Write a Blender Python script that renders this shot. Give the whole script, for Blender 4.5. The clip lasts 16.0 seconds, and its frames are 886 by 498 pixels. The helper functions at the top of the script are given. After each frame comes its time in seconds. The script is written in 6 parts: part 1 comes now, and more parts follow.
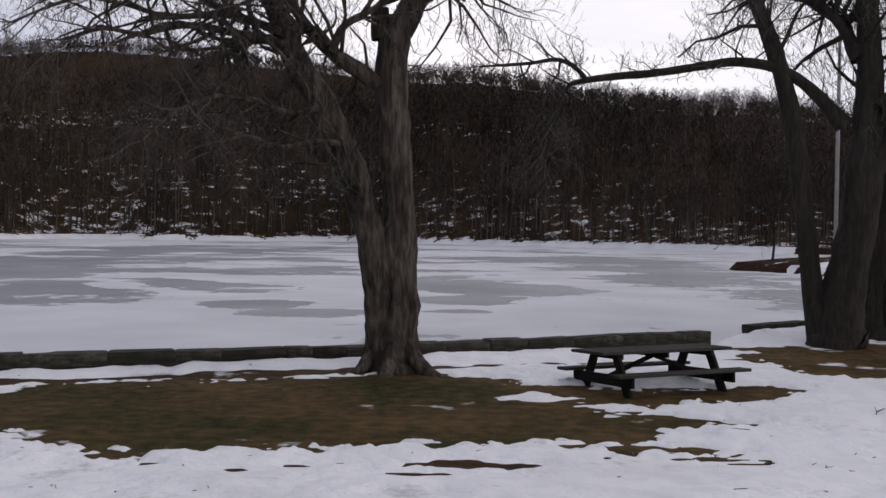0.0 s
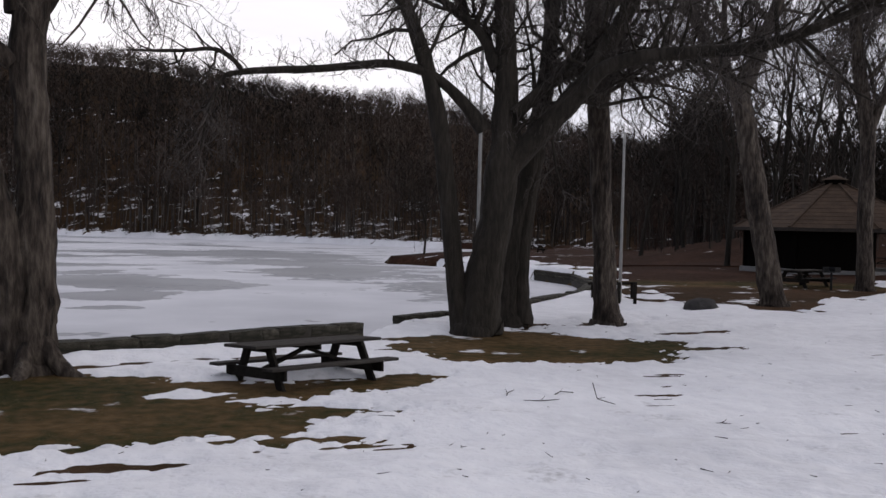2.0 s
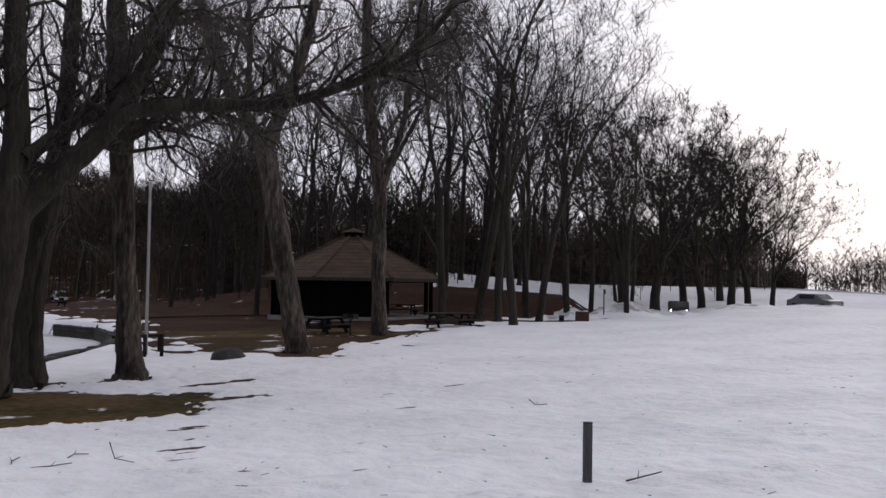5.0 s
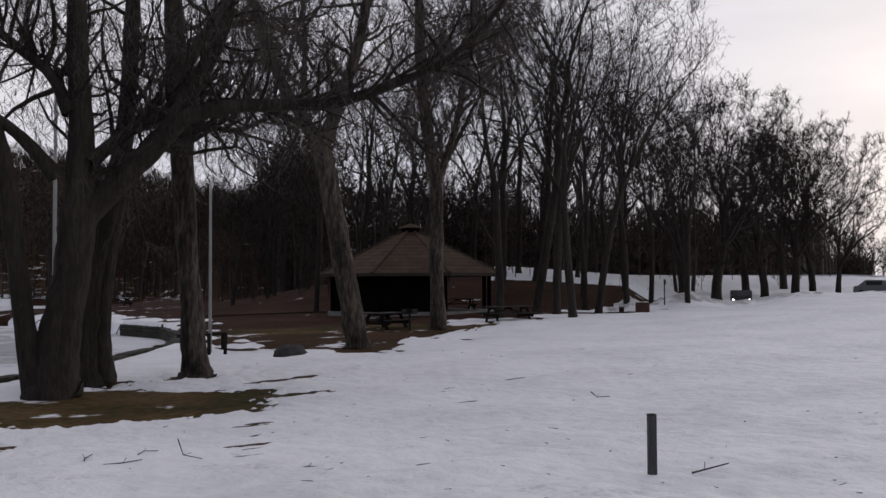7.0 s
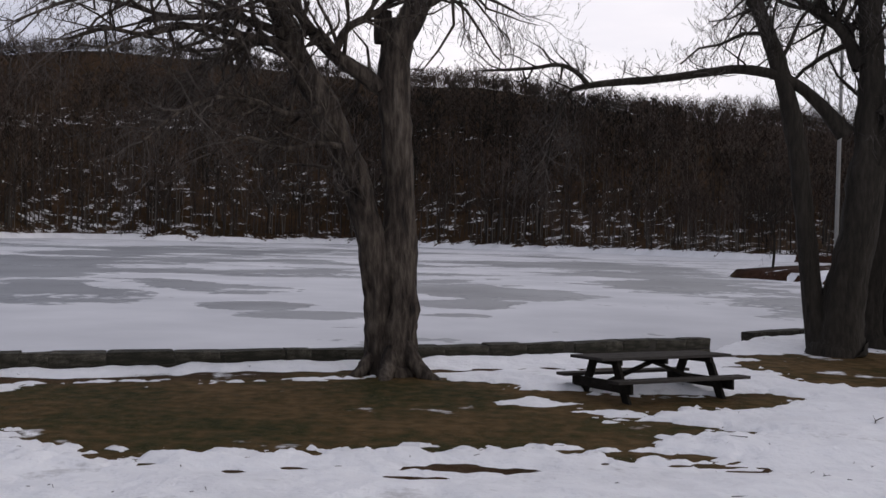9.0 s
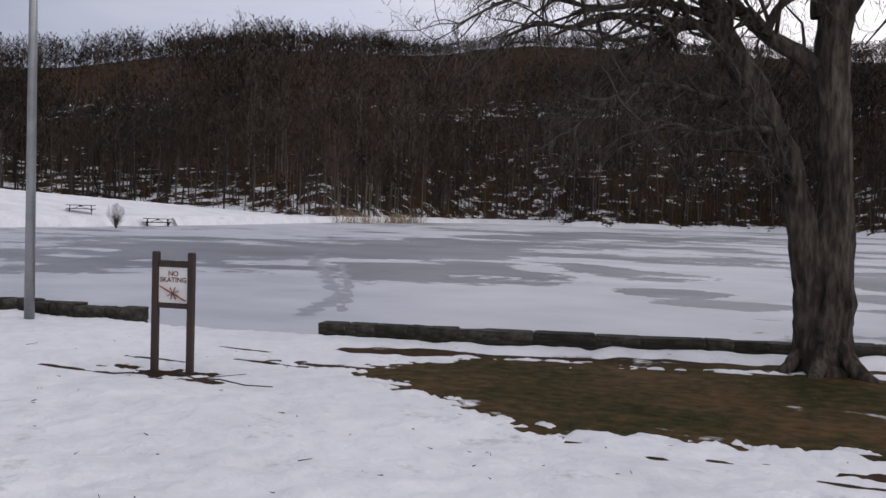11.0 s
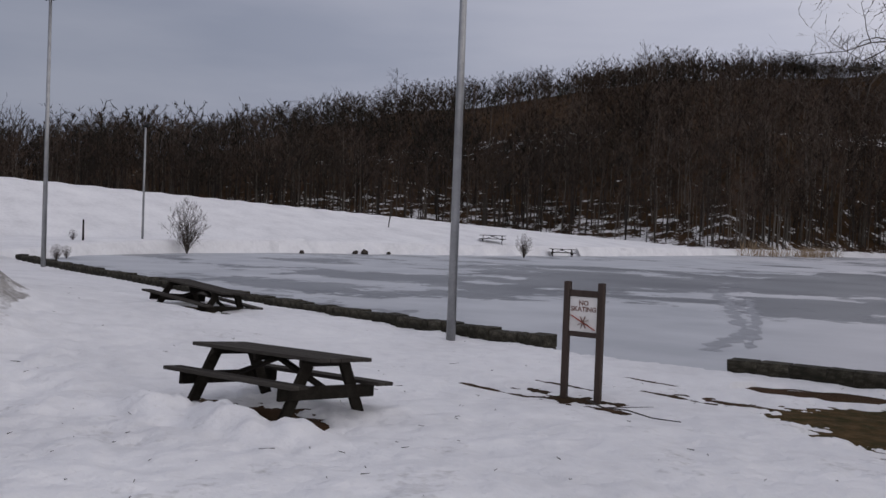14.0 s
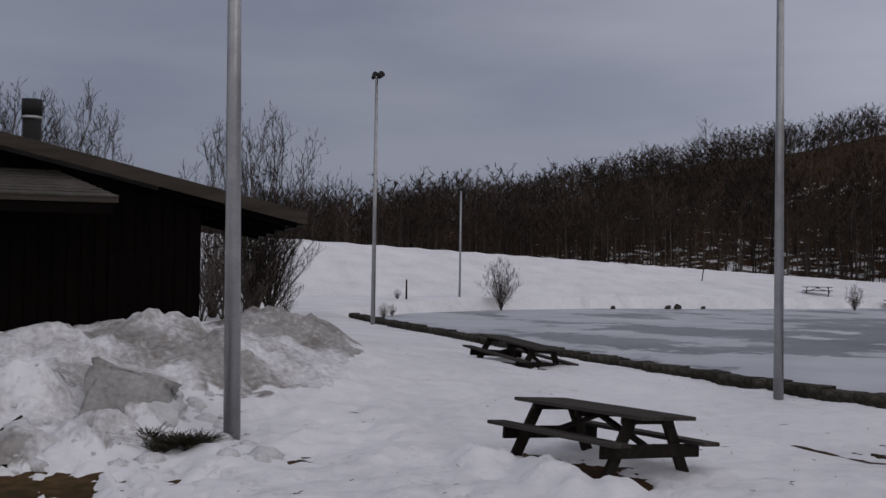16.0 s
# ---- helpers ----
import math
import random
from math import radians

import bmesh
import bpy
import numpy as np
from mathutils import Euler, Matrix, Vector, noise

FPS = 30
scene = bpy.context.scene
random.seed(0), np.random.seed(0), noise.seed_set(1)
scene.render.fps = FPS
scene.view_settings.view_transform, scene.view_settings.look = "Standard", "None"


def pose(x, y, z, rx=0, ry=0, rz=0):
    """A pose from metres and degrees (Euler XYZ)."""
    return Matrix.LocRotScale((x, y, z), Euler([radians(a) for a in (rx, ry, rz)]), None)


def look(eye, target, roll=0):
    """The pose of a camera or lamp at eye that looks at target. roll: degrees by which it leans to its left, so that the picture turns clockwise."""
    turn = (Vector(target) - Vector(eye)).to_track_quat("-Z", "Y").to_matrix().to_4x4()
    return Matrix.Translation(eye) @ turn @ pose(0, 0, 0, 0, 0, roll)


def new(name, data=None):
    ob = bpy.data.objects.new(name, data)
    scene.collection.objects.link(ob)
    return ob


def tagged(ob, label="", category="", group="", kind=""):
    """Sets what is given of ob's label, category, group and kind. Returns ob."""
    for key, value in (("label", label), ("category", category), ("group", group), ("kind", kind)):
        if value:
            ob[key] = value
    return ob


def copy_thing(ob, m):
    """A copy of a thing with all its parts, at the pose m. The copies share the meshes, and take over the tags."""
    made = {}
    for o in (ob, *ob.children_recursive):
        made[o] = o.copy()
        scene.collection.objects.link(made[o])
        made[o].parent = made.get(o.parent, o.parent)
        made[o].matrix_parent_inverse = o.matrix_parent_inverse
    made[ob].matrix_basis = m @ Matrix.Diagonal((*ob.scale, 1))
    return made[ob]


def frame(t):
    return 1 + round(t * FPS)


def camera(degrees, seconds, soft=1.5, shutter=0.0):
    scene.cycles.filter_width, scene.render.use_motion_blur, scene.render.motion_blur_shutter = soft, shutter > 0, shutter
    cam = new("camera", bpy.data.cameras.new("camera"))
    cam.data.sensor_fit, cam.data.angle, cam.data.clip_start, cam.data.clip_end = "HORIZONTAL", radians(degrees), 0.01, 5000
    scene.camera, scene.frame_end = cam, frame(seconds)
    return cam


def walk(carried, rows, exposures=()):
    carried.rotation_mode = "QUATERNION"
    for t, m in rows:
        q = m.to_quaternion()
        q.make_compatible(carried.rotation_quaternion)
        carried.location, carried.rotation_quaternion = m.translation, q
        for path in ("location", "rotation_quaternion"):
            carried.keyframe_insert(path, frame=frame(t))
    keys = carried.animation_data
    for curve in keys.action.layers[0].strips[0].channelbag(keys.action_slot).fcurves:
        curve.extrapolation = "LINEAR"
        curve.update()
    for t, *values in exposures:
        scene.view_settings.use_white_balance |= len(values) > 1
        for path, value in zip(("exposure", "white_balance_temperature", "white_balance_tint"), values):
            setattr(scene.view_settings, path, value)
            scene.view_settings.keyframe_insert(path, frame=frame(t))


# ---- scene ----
cam = camera(48.97, 16.0, soft=1.5)
EYE, ARM = 2.6, 0.35
YAW_PITCH_ROLL = [
    (0.00, -0.02, -1.14, -0.75),
    (0.50, -5.18, -1.53, -1.39),
    (1.00, -10.02, -1.80, -2.22),
    (1.50, -14.33, -1.70, -2.05),
    (2.00, -19.78, -1.13, -1.46),
    (2.50, -25.73, -0.15, -0.50),
    (3.00, -30.99, 0.96, -0.04),
    (3.50, -36.15, 1.83, -0.23),
    (4.00, -40.90, 2.32, -0.75),
    (4.50, -44.01, 2.36, -0.61),
    (4.70, -45.15, 2.39, -0.81),
    (5.20, -47.85, 2.36, -0.69),
    (5.75, -50.24, 2.29, -0.39),
    (6.30, -50.16, 2.21, -0.09),
    (6.80, -46.29, 2.18, 0.03),
    (7.00, -43.39, 2.02, 0.30),
    (7.50, -32.53, 1.52, 0.05),
    (8.00, -20.50, 0.76, -0.14),
    (8.50, -8.68, -0.16, -1.19),
    (9.00, 0.00, -0.92, -1.42),
    (9.50, 7.80, -1.95, -0.56),
    (10.00, 16.02, -2.66, -1.88),
    (10.20, 18.26, -2.91, -2.16),
    (10.70, 22.22, -2.67, -1.99),
    (11.25, 25.49, -2.06, -1.56),
    (11.80, 28.82, -1.45, -1.13),
    (12.30, 32.95, -1.20, -0.96),
    (12.50, 35.30, -1.07, -1.29),
    (13.00, 41.49, -1.12, -0.96),
    (13.50, 46.54, -1.08, -1.17),
    (14.00, 47.30, -1.31, -2.14),
    (14.50, 50.84, -1.24, -1.92),
    (15.00, 55.91, -0.64, -1.48),
    (15.50, 61.21, 0.42, -0.19),
    (16.00, 65.43, 1.49, -0.83),
]


def held(yaw, pitch, roll):
    """The phone at arm's length from a person who turns on the spot."""
    a = radians(yaw)
    return pose(-ARM * math.sin(a), ARM * math.cos(a), EYE, 0, 0, yaw) @ pose(0, 0, 0, 90 + pitch) @ pose(0, 0, 0, 0, 0, -roll)


EXPOSURES = [(0.0, 0.10), (1.5, 0.15), (2.5, 0.19), (3.5, 0.2), (4.0, 0.18), (4.5, 0.24), (5.5, 0.1), (7.0, -0.17), (7.5, -0.2), (8.0, -0.13), (8.5, -0.02), (9.0, 0.06), (10.0, 0.17), (12.5, 0.24), (13.0, 0.1), (13.5, -0.01), (14.5, -0.31), (16.0, -0.4)]
walk(cam, [(t, held(y, p, r)) for t, y, p, r in YAW_PITCH_ROLL], EXPOSURES)

# ---- light: an overcast winter afternoon, brighter towards the south-west ----
SUN_AZ, SUN_EL = -75.0, 14.0
sun_way = Vector((-math.sin(radians(SUN_AZ)) * math.cos(radians(SUN_EL)), math.cos(radians(SUN_AZ)) * math.cos(radians(SUN_EL)), math.sin(radians(SUN_EL))))
sun = new("sun", bpy.data.lights.new("sun", "SUN"))
sun.data.energy, sun.data.angle, sun.data.color = 0.28, radians(25), (1.0, 0.95, 0.9)
sun.matrix_world = look(sun_way * 100, (0, 0, 0))

world = bpy.data.worlds.new("overcast")
scene.world = world
world.use_nodes = True
wn, wl = world.node_tree.nodes, world.node_tree.links
wn.clear()
w_out = wn.new("ShaderNodeOutputWorld")
w_bg = wn.new("ShaderNodeBackground")
w_sky = wn.new("ShaderNodeTexSky")
w_sky.sky_type, w_sky.sun_disc = "NISHITA", False
w_sky.sun_elevation, w_sky.sun_rotation = radians(SUN_EL), radians(-SUN_AZ)
w_sky.air_density, w_sky.dust_density = 1.0, 3.0
w_co = wn.new("ShaderNodeTexCoord")
w_map = wn.new("ShaderNodeMapping")
w_map.inputs["Scale"].default_value = (1.0, 1.0, 5.0)
w_noise = wn.new("ShaderNodeTexNoise")
w_noise.inputs["Scale"].default_value, w_noise.inputs["Detail"].default_value = 2.2, 6.0
w_ramp = wn.new("ShaderNodeValToRGB")
w_ramp.color_ramp.elements[0].position, w_ramp.color_ramp.elements[0].color = 0.36, (0.82, 0.835, 0.90, 1)
w_ramp.color_ramp.elements[1].position, w_ramp.color_ramp.elements[1].color = 0.66, (1.08, 1.06, 1.08, 1)
w_dot = wn.new("ShaderNodeVectorMath")
w_dot.operation = "DOT_PRODUCT"
w_dot.inputs[1].default_value = (sun_way.x, sun_way.y, 0.0)
w_side = wn.new("ShaderNodeValToRGB")
SIDE = ((0.0, (0.23, 0.25, 0.31)), (0.12, (0.25, 0.27, 0.33)), (0.38, (0.46, 0.475, 0.55)), (0.55, (0.78, 0.755, 0.785)), (0.65, (0.86, 0.825, 0.84)), (0.8, (0.71, 0.697, 0.73)), (1.0, (0.74, 0.73, 0.765)))
while len(w_side.color_ramp.elements) < len(SIDE):
    w_side.color_ramp.elements.new(0.5)
for e, (at, c) in zip(w_side.color_ramp.elements, SIDE):
    e.position, e.color = at, (*c, 1)
w_half = wn.new("ShaderNodeMapRange")
w_half.inputs["From Min"].default_value, w_half.inputs["From Max"].default_value = -1.0, 1.0
w_mul = wn.new("ShaderNodeMix")
w_mul.data_type, w_mul.blend_type = "RGBA", "MULTIPLY"
w_mul.inputs["Factor"].default_value = 1.0
w_mix = wn.new("ShaderNodeMix")
w_mix.data_type = "RGBA"
w_mix.inputs["Factor"].default_value = 0.96
w_dim = wn.new("ShaderNodeMix")
w_dim.data_type, w_dim.blend_type = "RGBA", "MULTIPLY"
w_dim.inputs["Factor"].default_value = 1.0
w_dim.inputs["B"].default_value = (0.1, 0.1, 0.1, 1)
wl.new(w_co.outputs["Generated"], w_map.inputs["Vector"])
wl.new(w_map.outputs["Vector"], w_noise.inputs["Vector"])
wl.new(w_noise.outputs["Fac"], w_ramp.inputs["Fac"])
wl.new(w_co.outputs["Generated"], w_dot.inputs[0])
wl.new(w_dot.outputs["Value"], w_half.inputs["Value"])
wl.new(w_half.outputs["Result"], w_side.inputs["Fac"])
wl.new(w_ramp.outputs["Color"], w_mul.inputs["A"])
wl.new(w_side.outputs["Color"], w_mul.inputs["B"])
wl.new(w_sky.outputs["Color"], w_dim.inputs["A"])
wl.new(w_dim.outputs["Result"], w_mix.inputs["A"])
wl.new(w_mul.outputs["Result"], w_mix.inputs["B"])
wl.new(w_mix.outputs["Result"], w_bg.inputs["Color"])
wl.new(w_bg.outputs["Background"], w_out.inputs["Surface"])
w_bg.inputs["Strength"].default_value = 1.2

# ---- materials ----
def surface(name, stops, scale=4.0, rough=0.85, bump=0.0, bump_scale=30.0, metal=0.0, stretch=(1, 1, 1), fine=0.35, spec=0.3, vary=0.0):
    """A surface with colour noise at two scales and a fine relief. stops: (position, colour) along the noise."""
    m = bpy.data.materials.new(name)
    m.use_nodes = True
    n, l = m.node_tree.nodes, m.node_tree.links
    b = n["Principled BSDF"]
    b.inputs["Roughness"].default_value, b.inputs["Metallic"].default_value = rough, metal
    b.inputs["Specular IOR Level"].default_value = spec
    co = n.new("ShaderNodeTexCoord")
    mp = n.new("ShaderNodeMapping")
    mp.inputs["Scale"].default_value = stretch
    l.new(co.outputs["Object"], mp.inputs["Vector"])
    big = n.new("ShaderNodeTexNoise")
    big.inputs["Scale"].default_value, big.inputs["Detail"].default_value = scale, 5.0
    small = n.new("ShaderNodeTexNoise")
    small.inputs["Scale"].default_value, small.inputs["Detail"].default_value = bump_scale, 4.0
    l.new(mp.outputs["Vector"], big.inputs["Vector"])
    l.new(mp.outputs["Vector"], small.inputs["Vector"])
    mix = n.new("ShaderNodeMix")
    mix.inputs["Factor"].default_value = fine
    l.new(big.outputs["Fac"], mix.inputs["A"])
    l.new(small.outputs["Fac"], mix.inputs["B"])
    value = mix.outputs["Result"]
    if vary:
        info = n.new("ShaderNodeObjectInfo")
        add = n.new("ShaderNodeMath")
        add.operation = "MULTIPLY_ADD"
        add.inputs[1].default_value = vary
        l.new(info.outputs["Random"], add.inputs[0])
        l.new(value, add.inputs[2])
        value = add.outputs["Value"]
    ramp = n.new("ShaderNodeValToRGB")
    while len(ramp.color_ramp.elements) < len(stops):
        ramp.color_ramp.elements.new(0.5)
    for e, (at, c) in zip(ramp.color_ramp.elements, stops):
        e.position, e.color = at, (*c, 1)
    l.new(value, ramp.inputs["Fac"])
    l.new(ramp.outputs["Color"], b.inputs["Base Color"])
    if bump:
        bp = n.new("ShaderNodeBump")
        bp.inputs["Strength"].default_value, bp.inputs["Distance"].default_value = 1.0, bump
        l.new(small.outputs["Fac"], bp.inputs["Height"])
        l.new(bp.outputs["Normal"], b.inputs["Normal"])
    return m


def plain(name, c, rough=0.6, metal=0.0):
    return surface(name, ((0.3, tuple(v * 0.85 for v in c)), (0.7, c)), 6.0, rough, 0.0, 40.0, metal)


BARK = surface("grey_bark", ((0.34, (0.010, 0.0075, 0.006)), (0.47, (0.038, 0.029, 0.022)), (0.56, (0.075, 0.060, 0.046)), (0.7, (0.135, 0.115, 0.092))), 3.0, 0.95, 0.11, 11.0, stretch=(1, 1, 0.26), fine=0.55)
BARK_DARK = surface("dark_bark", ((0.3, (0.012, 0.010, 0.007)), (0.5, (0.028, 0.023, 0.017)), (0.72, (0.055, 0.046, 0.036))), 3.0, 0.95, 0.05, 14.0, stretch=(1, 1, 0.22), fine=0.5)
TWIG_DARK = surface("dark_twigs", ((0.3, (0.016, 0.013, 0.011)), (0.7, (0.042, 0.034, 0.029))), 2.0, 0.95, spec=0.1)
TWIG = surface("twig_bark", ((0.3, (0.045, 0.037, 0.032)), (0.7, (0.10, 0.085, 0.074))), 2.0, 0.9)


def hillside_wood():
    """Bark and twigs of the far woods; tone: a shade of its own for each tree, bark: 1 on trunks."""
    m = bpy.data.materials.new("hillside_wood")
    m.use_nodes = True
    n, l = m.node_tree.nodes, m.node_tree.links
    b = n["Principled BSDF"]
    b.inputs["Roughness"].default_value, b.inputs["Specular IOR Level"].default_value = 0.95, 0.15
    tone, bark = n.new("ShaderNodeAttribute"), n.new("ShaderNodeAttribute")
    tone.attribute_name, bark.attribute_name = "tone", "bark"
    out = []
    for stops in (((0.0, (0.018, 0.016, 0.013)), (0.45, (0.036, 0.028, 0.022)), (0.8, (0.060, 0.042, 0.032)), (1.0, (0.085, 0.064, 0.052))),
                  ((0.0, (0.022, 0.019, 0.017)), (0.55, (0.052, 0.044, 0.038)), (0.85, (0.10, 0.088, 0.076)), (1.0, (0.15, 0.135, 0.12)))):
        r = n.new("ShaderNodeValToRGB")
        while len(r.color_ramp.elements) < len(stops):
            r.color_ramp.elements.new(0.5)
        for e, (at, c) in zip(r.color_ramp.elements, stops):
            e.position, e.color = at, (*c, 1)
        l.new(tone.outputs["Fac"], r.inputs["Fac"])
        out.append(r.outputs["Color"])
    mix = n.new("ShaderNodeMix")
    mix.data_type = "RGBA"
    l.new(bark.outputs["Fac"], mix.inputs["Factor"])
    l.new(out[0], mix.inputs["A"])
    l.new(out[1], mix.inputs["B"])
    l.new(mix.outputs["Result"], b.inputs["Base Color"])
    return m


TWIG_FAR = hillside_wood()
CONIFER = surface("dark_conifer", ((0.3, (0.010, 0.014, 0.009)), (0.7, (0.028, 0.034, 0.022))), 0.4, 0.95)
# legs and beams: table timber darkened for the shade below the top
WOOD_TABLE = surface("weathered_timber_shade", ((0.3, (0.007, 0.006, 0.005)), (0.5, (0.014, 0.012, 0.0095)), (0.75, (0.034, 0.030, 0.025))), 2.0, 0.95, 0.003, 30.0, stretch=(0.25, 3, 3), fine=0.5, vary=0.1, spec=0.1)
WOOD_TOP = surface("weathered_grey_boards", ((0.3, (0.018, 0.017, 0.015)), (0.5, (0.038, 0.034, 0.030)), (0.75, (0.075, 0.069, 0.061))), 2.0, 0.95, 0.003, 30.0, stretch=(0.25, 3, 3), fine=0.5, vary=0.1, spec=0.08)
WOOD_SIGN = surface("brown_stained_timber", ((0.3, (0.03, 0.02, 0.016)), (0.7, (0.06, 0.042, 0.034))), 3.0, 0.7, 0.002, 40.0, stretch=(3, 3, 0.3))
WOOD_POST = surface("grey_post_timber", ((0.3, (0.03, 0.03, 0.03)), (0.5, (0.062, 0.061, 0.062)), (0.7, (0.10, 0.10, 0.10))), 3.0, 0.85, 0.004, 30.0, stretch=(3, 3, 0.3))
WALL_STONE = surface("mossy_stone", ((0.3, (0.011, 0.011, 0.007)), (0.52, (0.026, 0.024, 0.016)), (0.66, (0.065, 0.058, 0.043)), (0.8, (0.16, 0.145, 0.115))), 2.5, 0.95, 0.02, 18.0, vary=0.12)
MORTAR = surface("old_mortar", ((0.3, (0.022, 0.020, 0.015)), (0.7, (0.06, 0.054, 0.044))), 4.0, 0.95, 0.01, 25.0)
STEEL = surface("galvanised_steel", ((0.3, (0.26, 0.265, 0.27)), (0.7, (0.40, 0.405, 0.41))), 3.0, 0.42, 0.0, 25.0, metal=0.75)
WHITE_POLE = surface("white_painted_pole", ((0.3, (0.22, 0.215, 0.20)), (0.7, (0.33, 0.32, 0.30))), 3.0, 0.5)
DARK_IRON = plain("dark_iron", (0.018, 0.018, 0.018), 0.75, 0.2)
GLASS_LAMP = plain("lamp_glass", (0.25, 0.27, 0.3), 0.2)
SHINGLE = surface("brown_shingles", ((0.3, (0.026, 0.016, 0.009)), (0.5, (0.047, 0.029, 0.017)), (0.7, (0.074, 0.047, 0.029))), 1.5, 0.95, 0.01, 10.0, vary=0.1)
SHINGLE_GREY = surface("grey_shingles", ((0.3, (0.035, 0.031, 0.026)), (0.5, (0.062, 0.056, 0.048)), (0.7, (0.095, 0.087, 0.076))), 1.5, 0.95, 0.01, 10.0, vary=0.1)
# dark brown stain, taken near black for the shade under the eaves
SIDING = surface("shaded_brown_boarding", ((0.3, (0.002, 0.0016, 0.0013)), (0.7, (0.006, 0.0045, 0.0036))), 3.0, 0.95, 0.003, 30.0, stretch=(3, 3, 0.3), vary=0.1, spec=0.05)
FASCIA = surface("brown_fascia", ((0.3, (0.018, 0.014, 0.010)), (0.7, (0.055, 0.044, 0.035))), 3.0, 0.85, 0.003, 30.0, stretch=(0.3, 3, 3))
ROCK = surface("dark_boulder", ((0.3, (0.02, 0.019, 0.018)), (0.7, (0.055, 0.052, 0.05))), 3.0, 0.95, 0.03, 14.0)
STICK = surface("wet_stick", ((0.3, (0.025, 0.02, 0.016)), (0.7, (0.06, 0.05, 0.04))), 8.0, 0.8)
DRY_GRASS = surface("dry_reed", ((0.3, (0.2, 0.15, 0.095)), (0.7, (0.36, 0.27, 0.18))), 1.0, 0.95)
DIRTY_ICE = surface("dirty_ice_block", ((0.3, (0.16, 0.155, 0.145)), (0.7, (0.36, 0.355, 0.345))), 3.0, 0.6, 0.03, 12.0)
WOOD_RED = surface("red_brown_timber", ((0.3, (0.06, 0.03, 0.022)), (0.7, (0.12, 0.062, 0.045))), 3.0, 0.85, 0.003, 30.0)
MUD_GRASS = surface("wet_dead_grass", ((0.3, (0.012, 0.011, 0.006)), (0.7, (0.045, 0.039, 0.02))), 6.0, 0.9)
TURF = surface("dead_turf", ((0.3, (0.045, 0.040, 0.017)), (0.5, (0.078, 0.058, 0.027)), (0.7, (0.115, 0.080, 0.040))), 1.2, 0.95, 0.0, 25.0)
SLUSH = surface("grey_slush", ((0.3, (0.20, 0.21, 0.23)), (0.7, (0.31, 0.325, 0.35))), 2.0, 0.4, 0.005, 20.0)
SNOW_CLOD = surface("clod_snow", ((0.3, (0.40, 0.40, 0.405)), (0.7, (0.66, 0.66, 0.665))), 4.0, 0.8, 0.01, 30.0)
BOARD = plain("sign_board_white", (0.72, 0.70, 0.68), 0.6)
BOARD_RED = plain("sign_red", (0.36, 0.09, 0.06), 0.6)
BOARD_BROWN = plain("sign_brown_lettering", (0.16, 0.07, 0.05), 0.6)
CAR_DARK = plain("dark_car_paint", (0.03, 0.032, 0.036), 0.25, 0.3)
CAR_SILVER = plain("grey_car_paint", (0.18, 0.185, 0.19), 0.3, 0.4)
CAR_GLASS = plain("car_glass", (0.02, 0.022, 0.025), 0.08)
TYRE = plain("tyre_rubber", (0.02, 0.02, 0.02), 0.8)
CONCRETE = surface("worn_concrete", ((0.3, (0.16, 0.155, 0.145)), (0.7, (0.28, 0.27, 0.255))), 1.5, 0.9, 0.004, 20.0)
LIT = bpy.data.materials.new("headlamp_lit")
LIT.use_nodes = True
LIT.node_tree.nodes["Principled BSDF"].inputs["Emission Color"].default_value = (1.0, 0.96, 0.9, 1)
LIT.node_tree.nodes["Principled BSDF"].inputs["Emission Strength"].default_value = 6.0


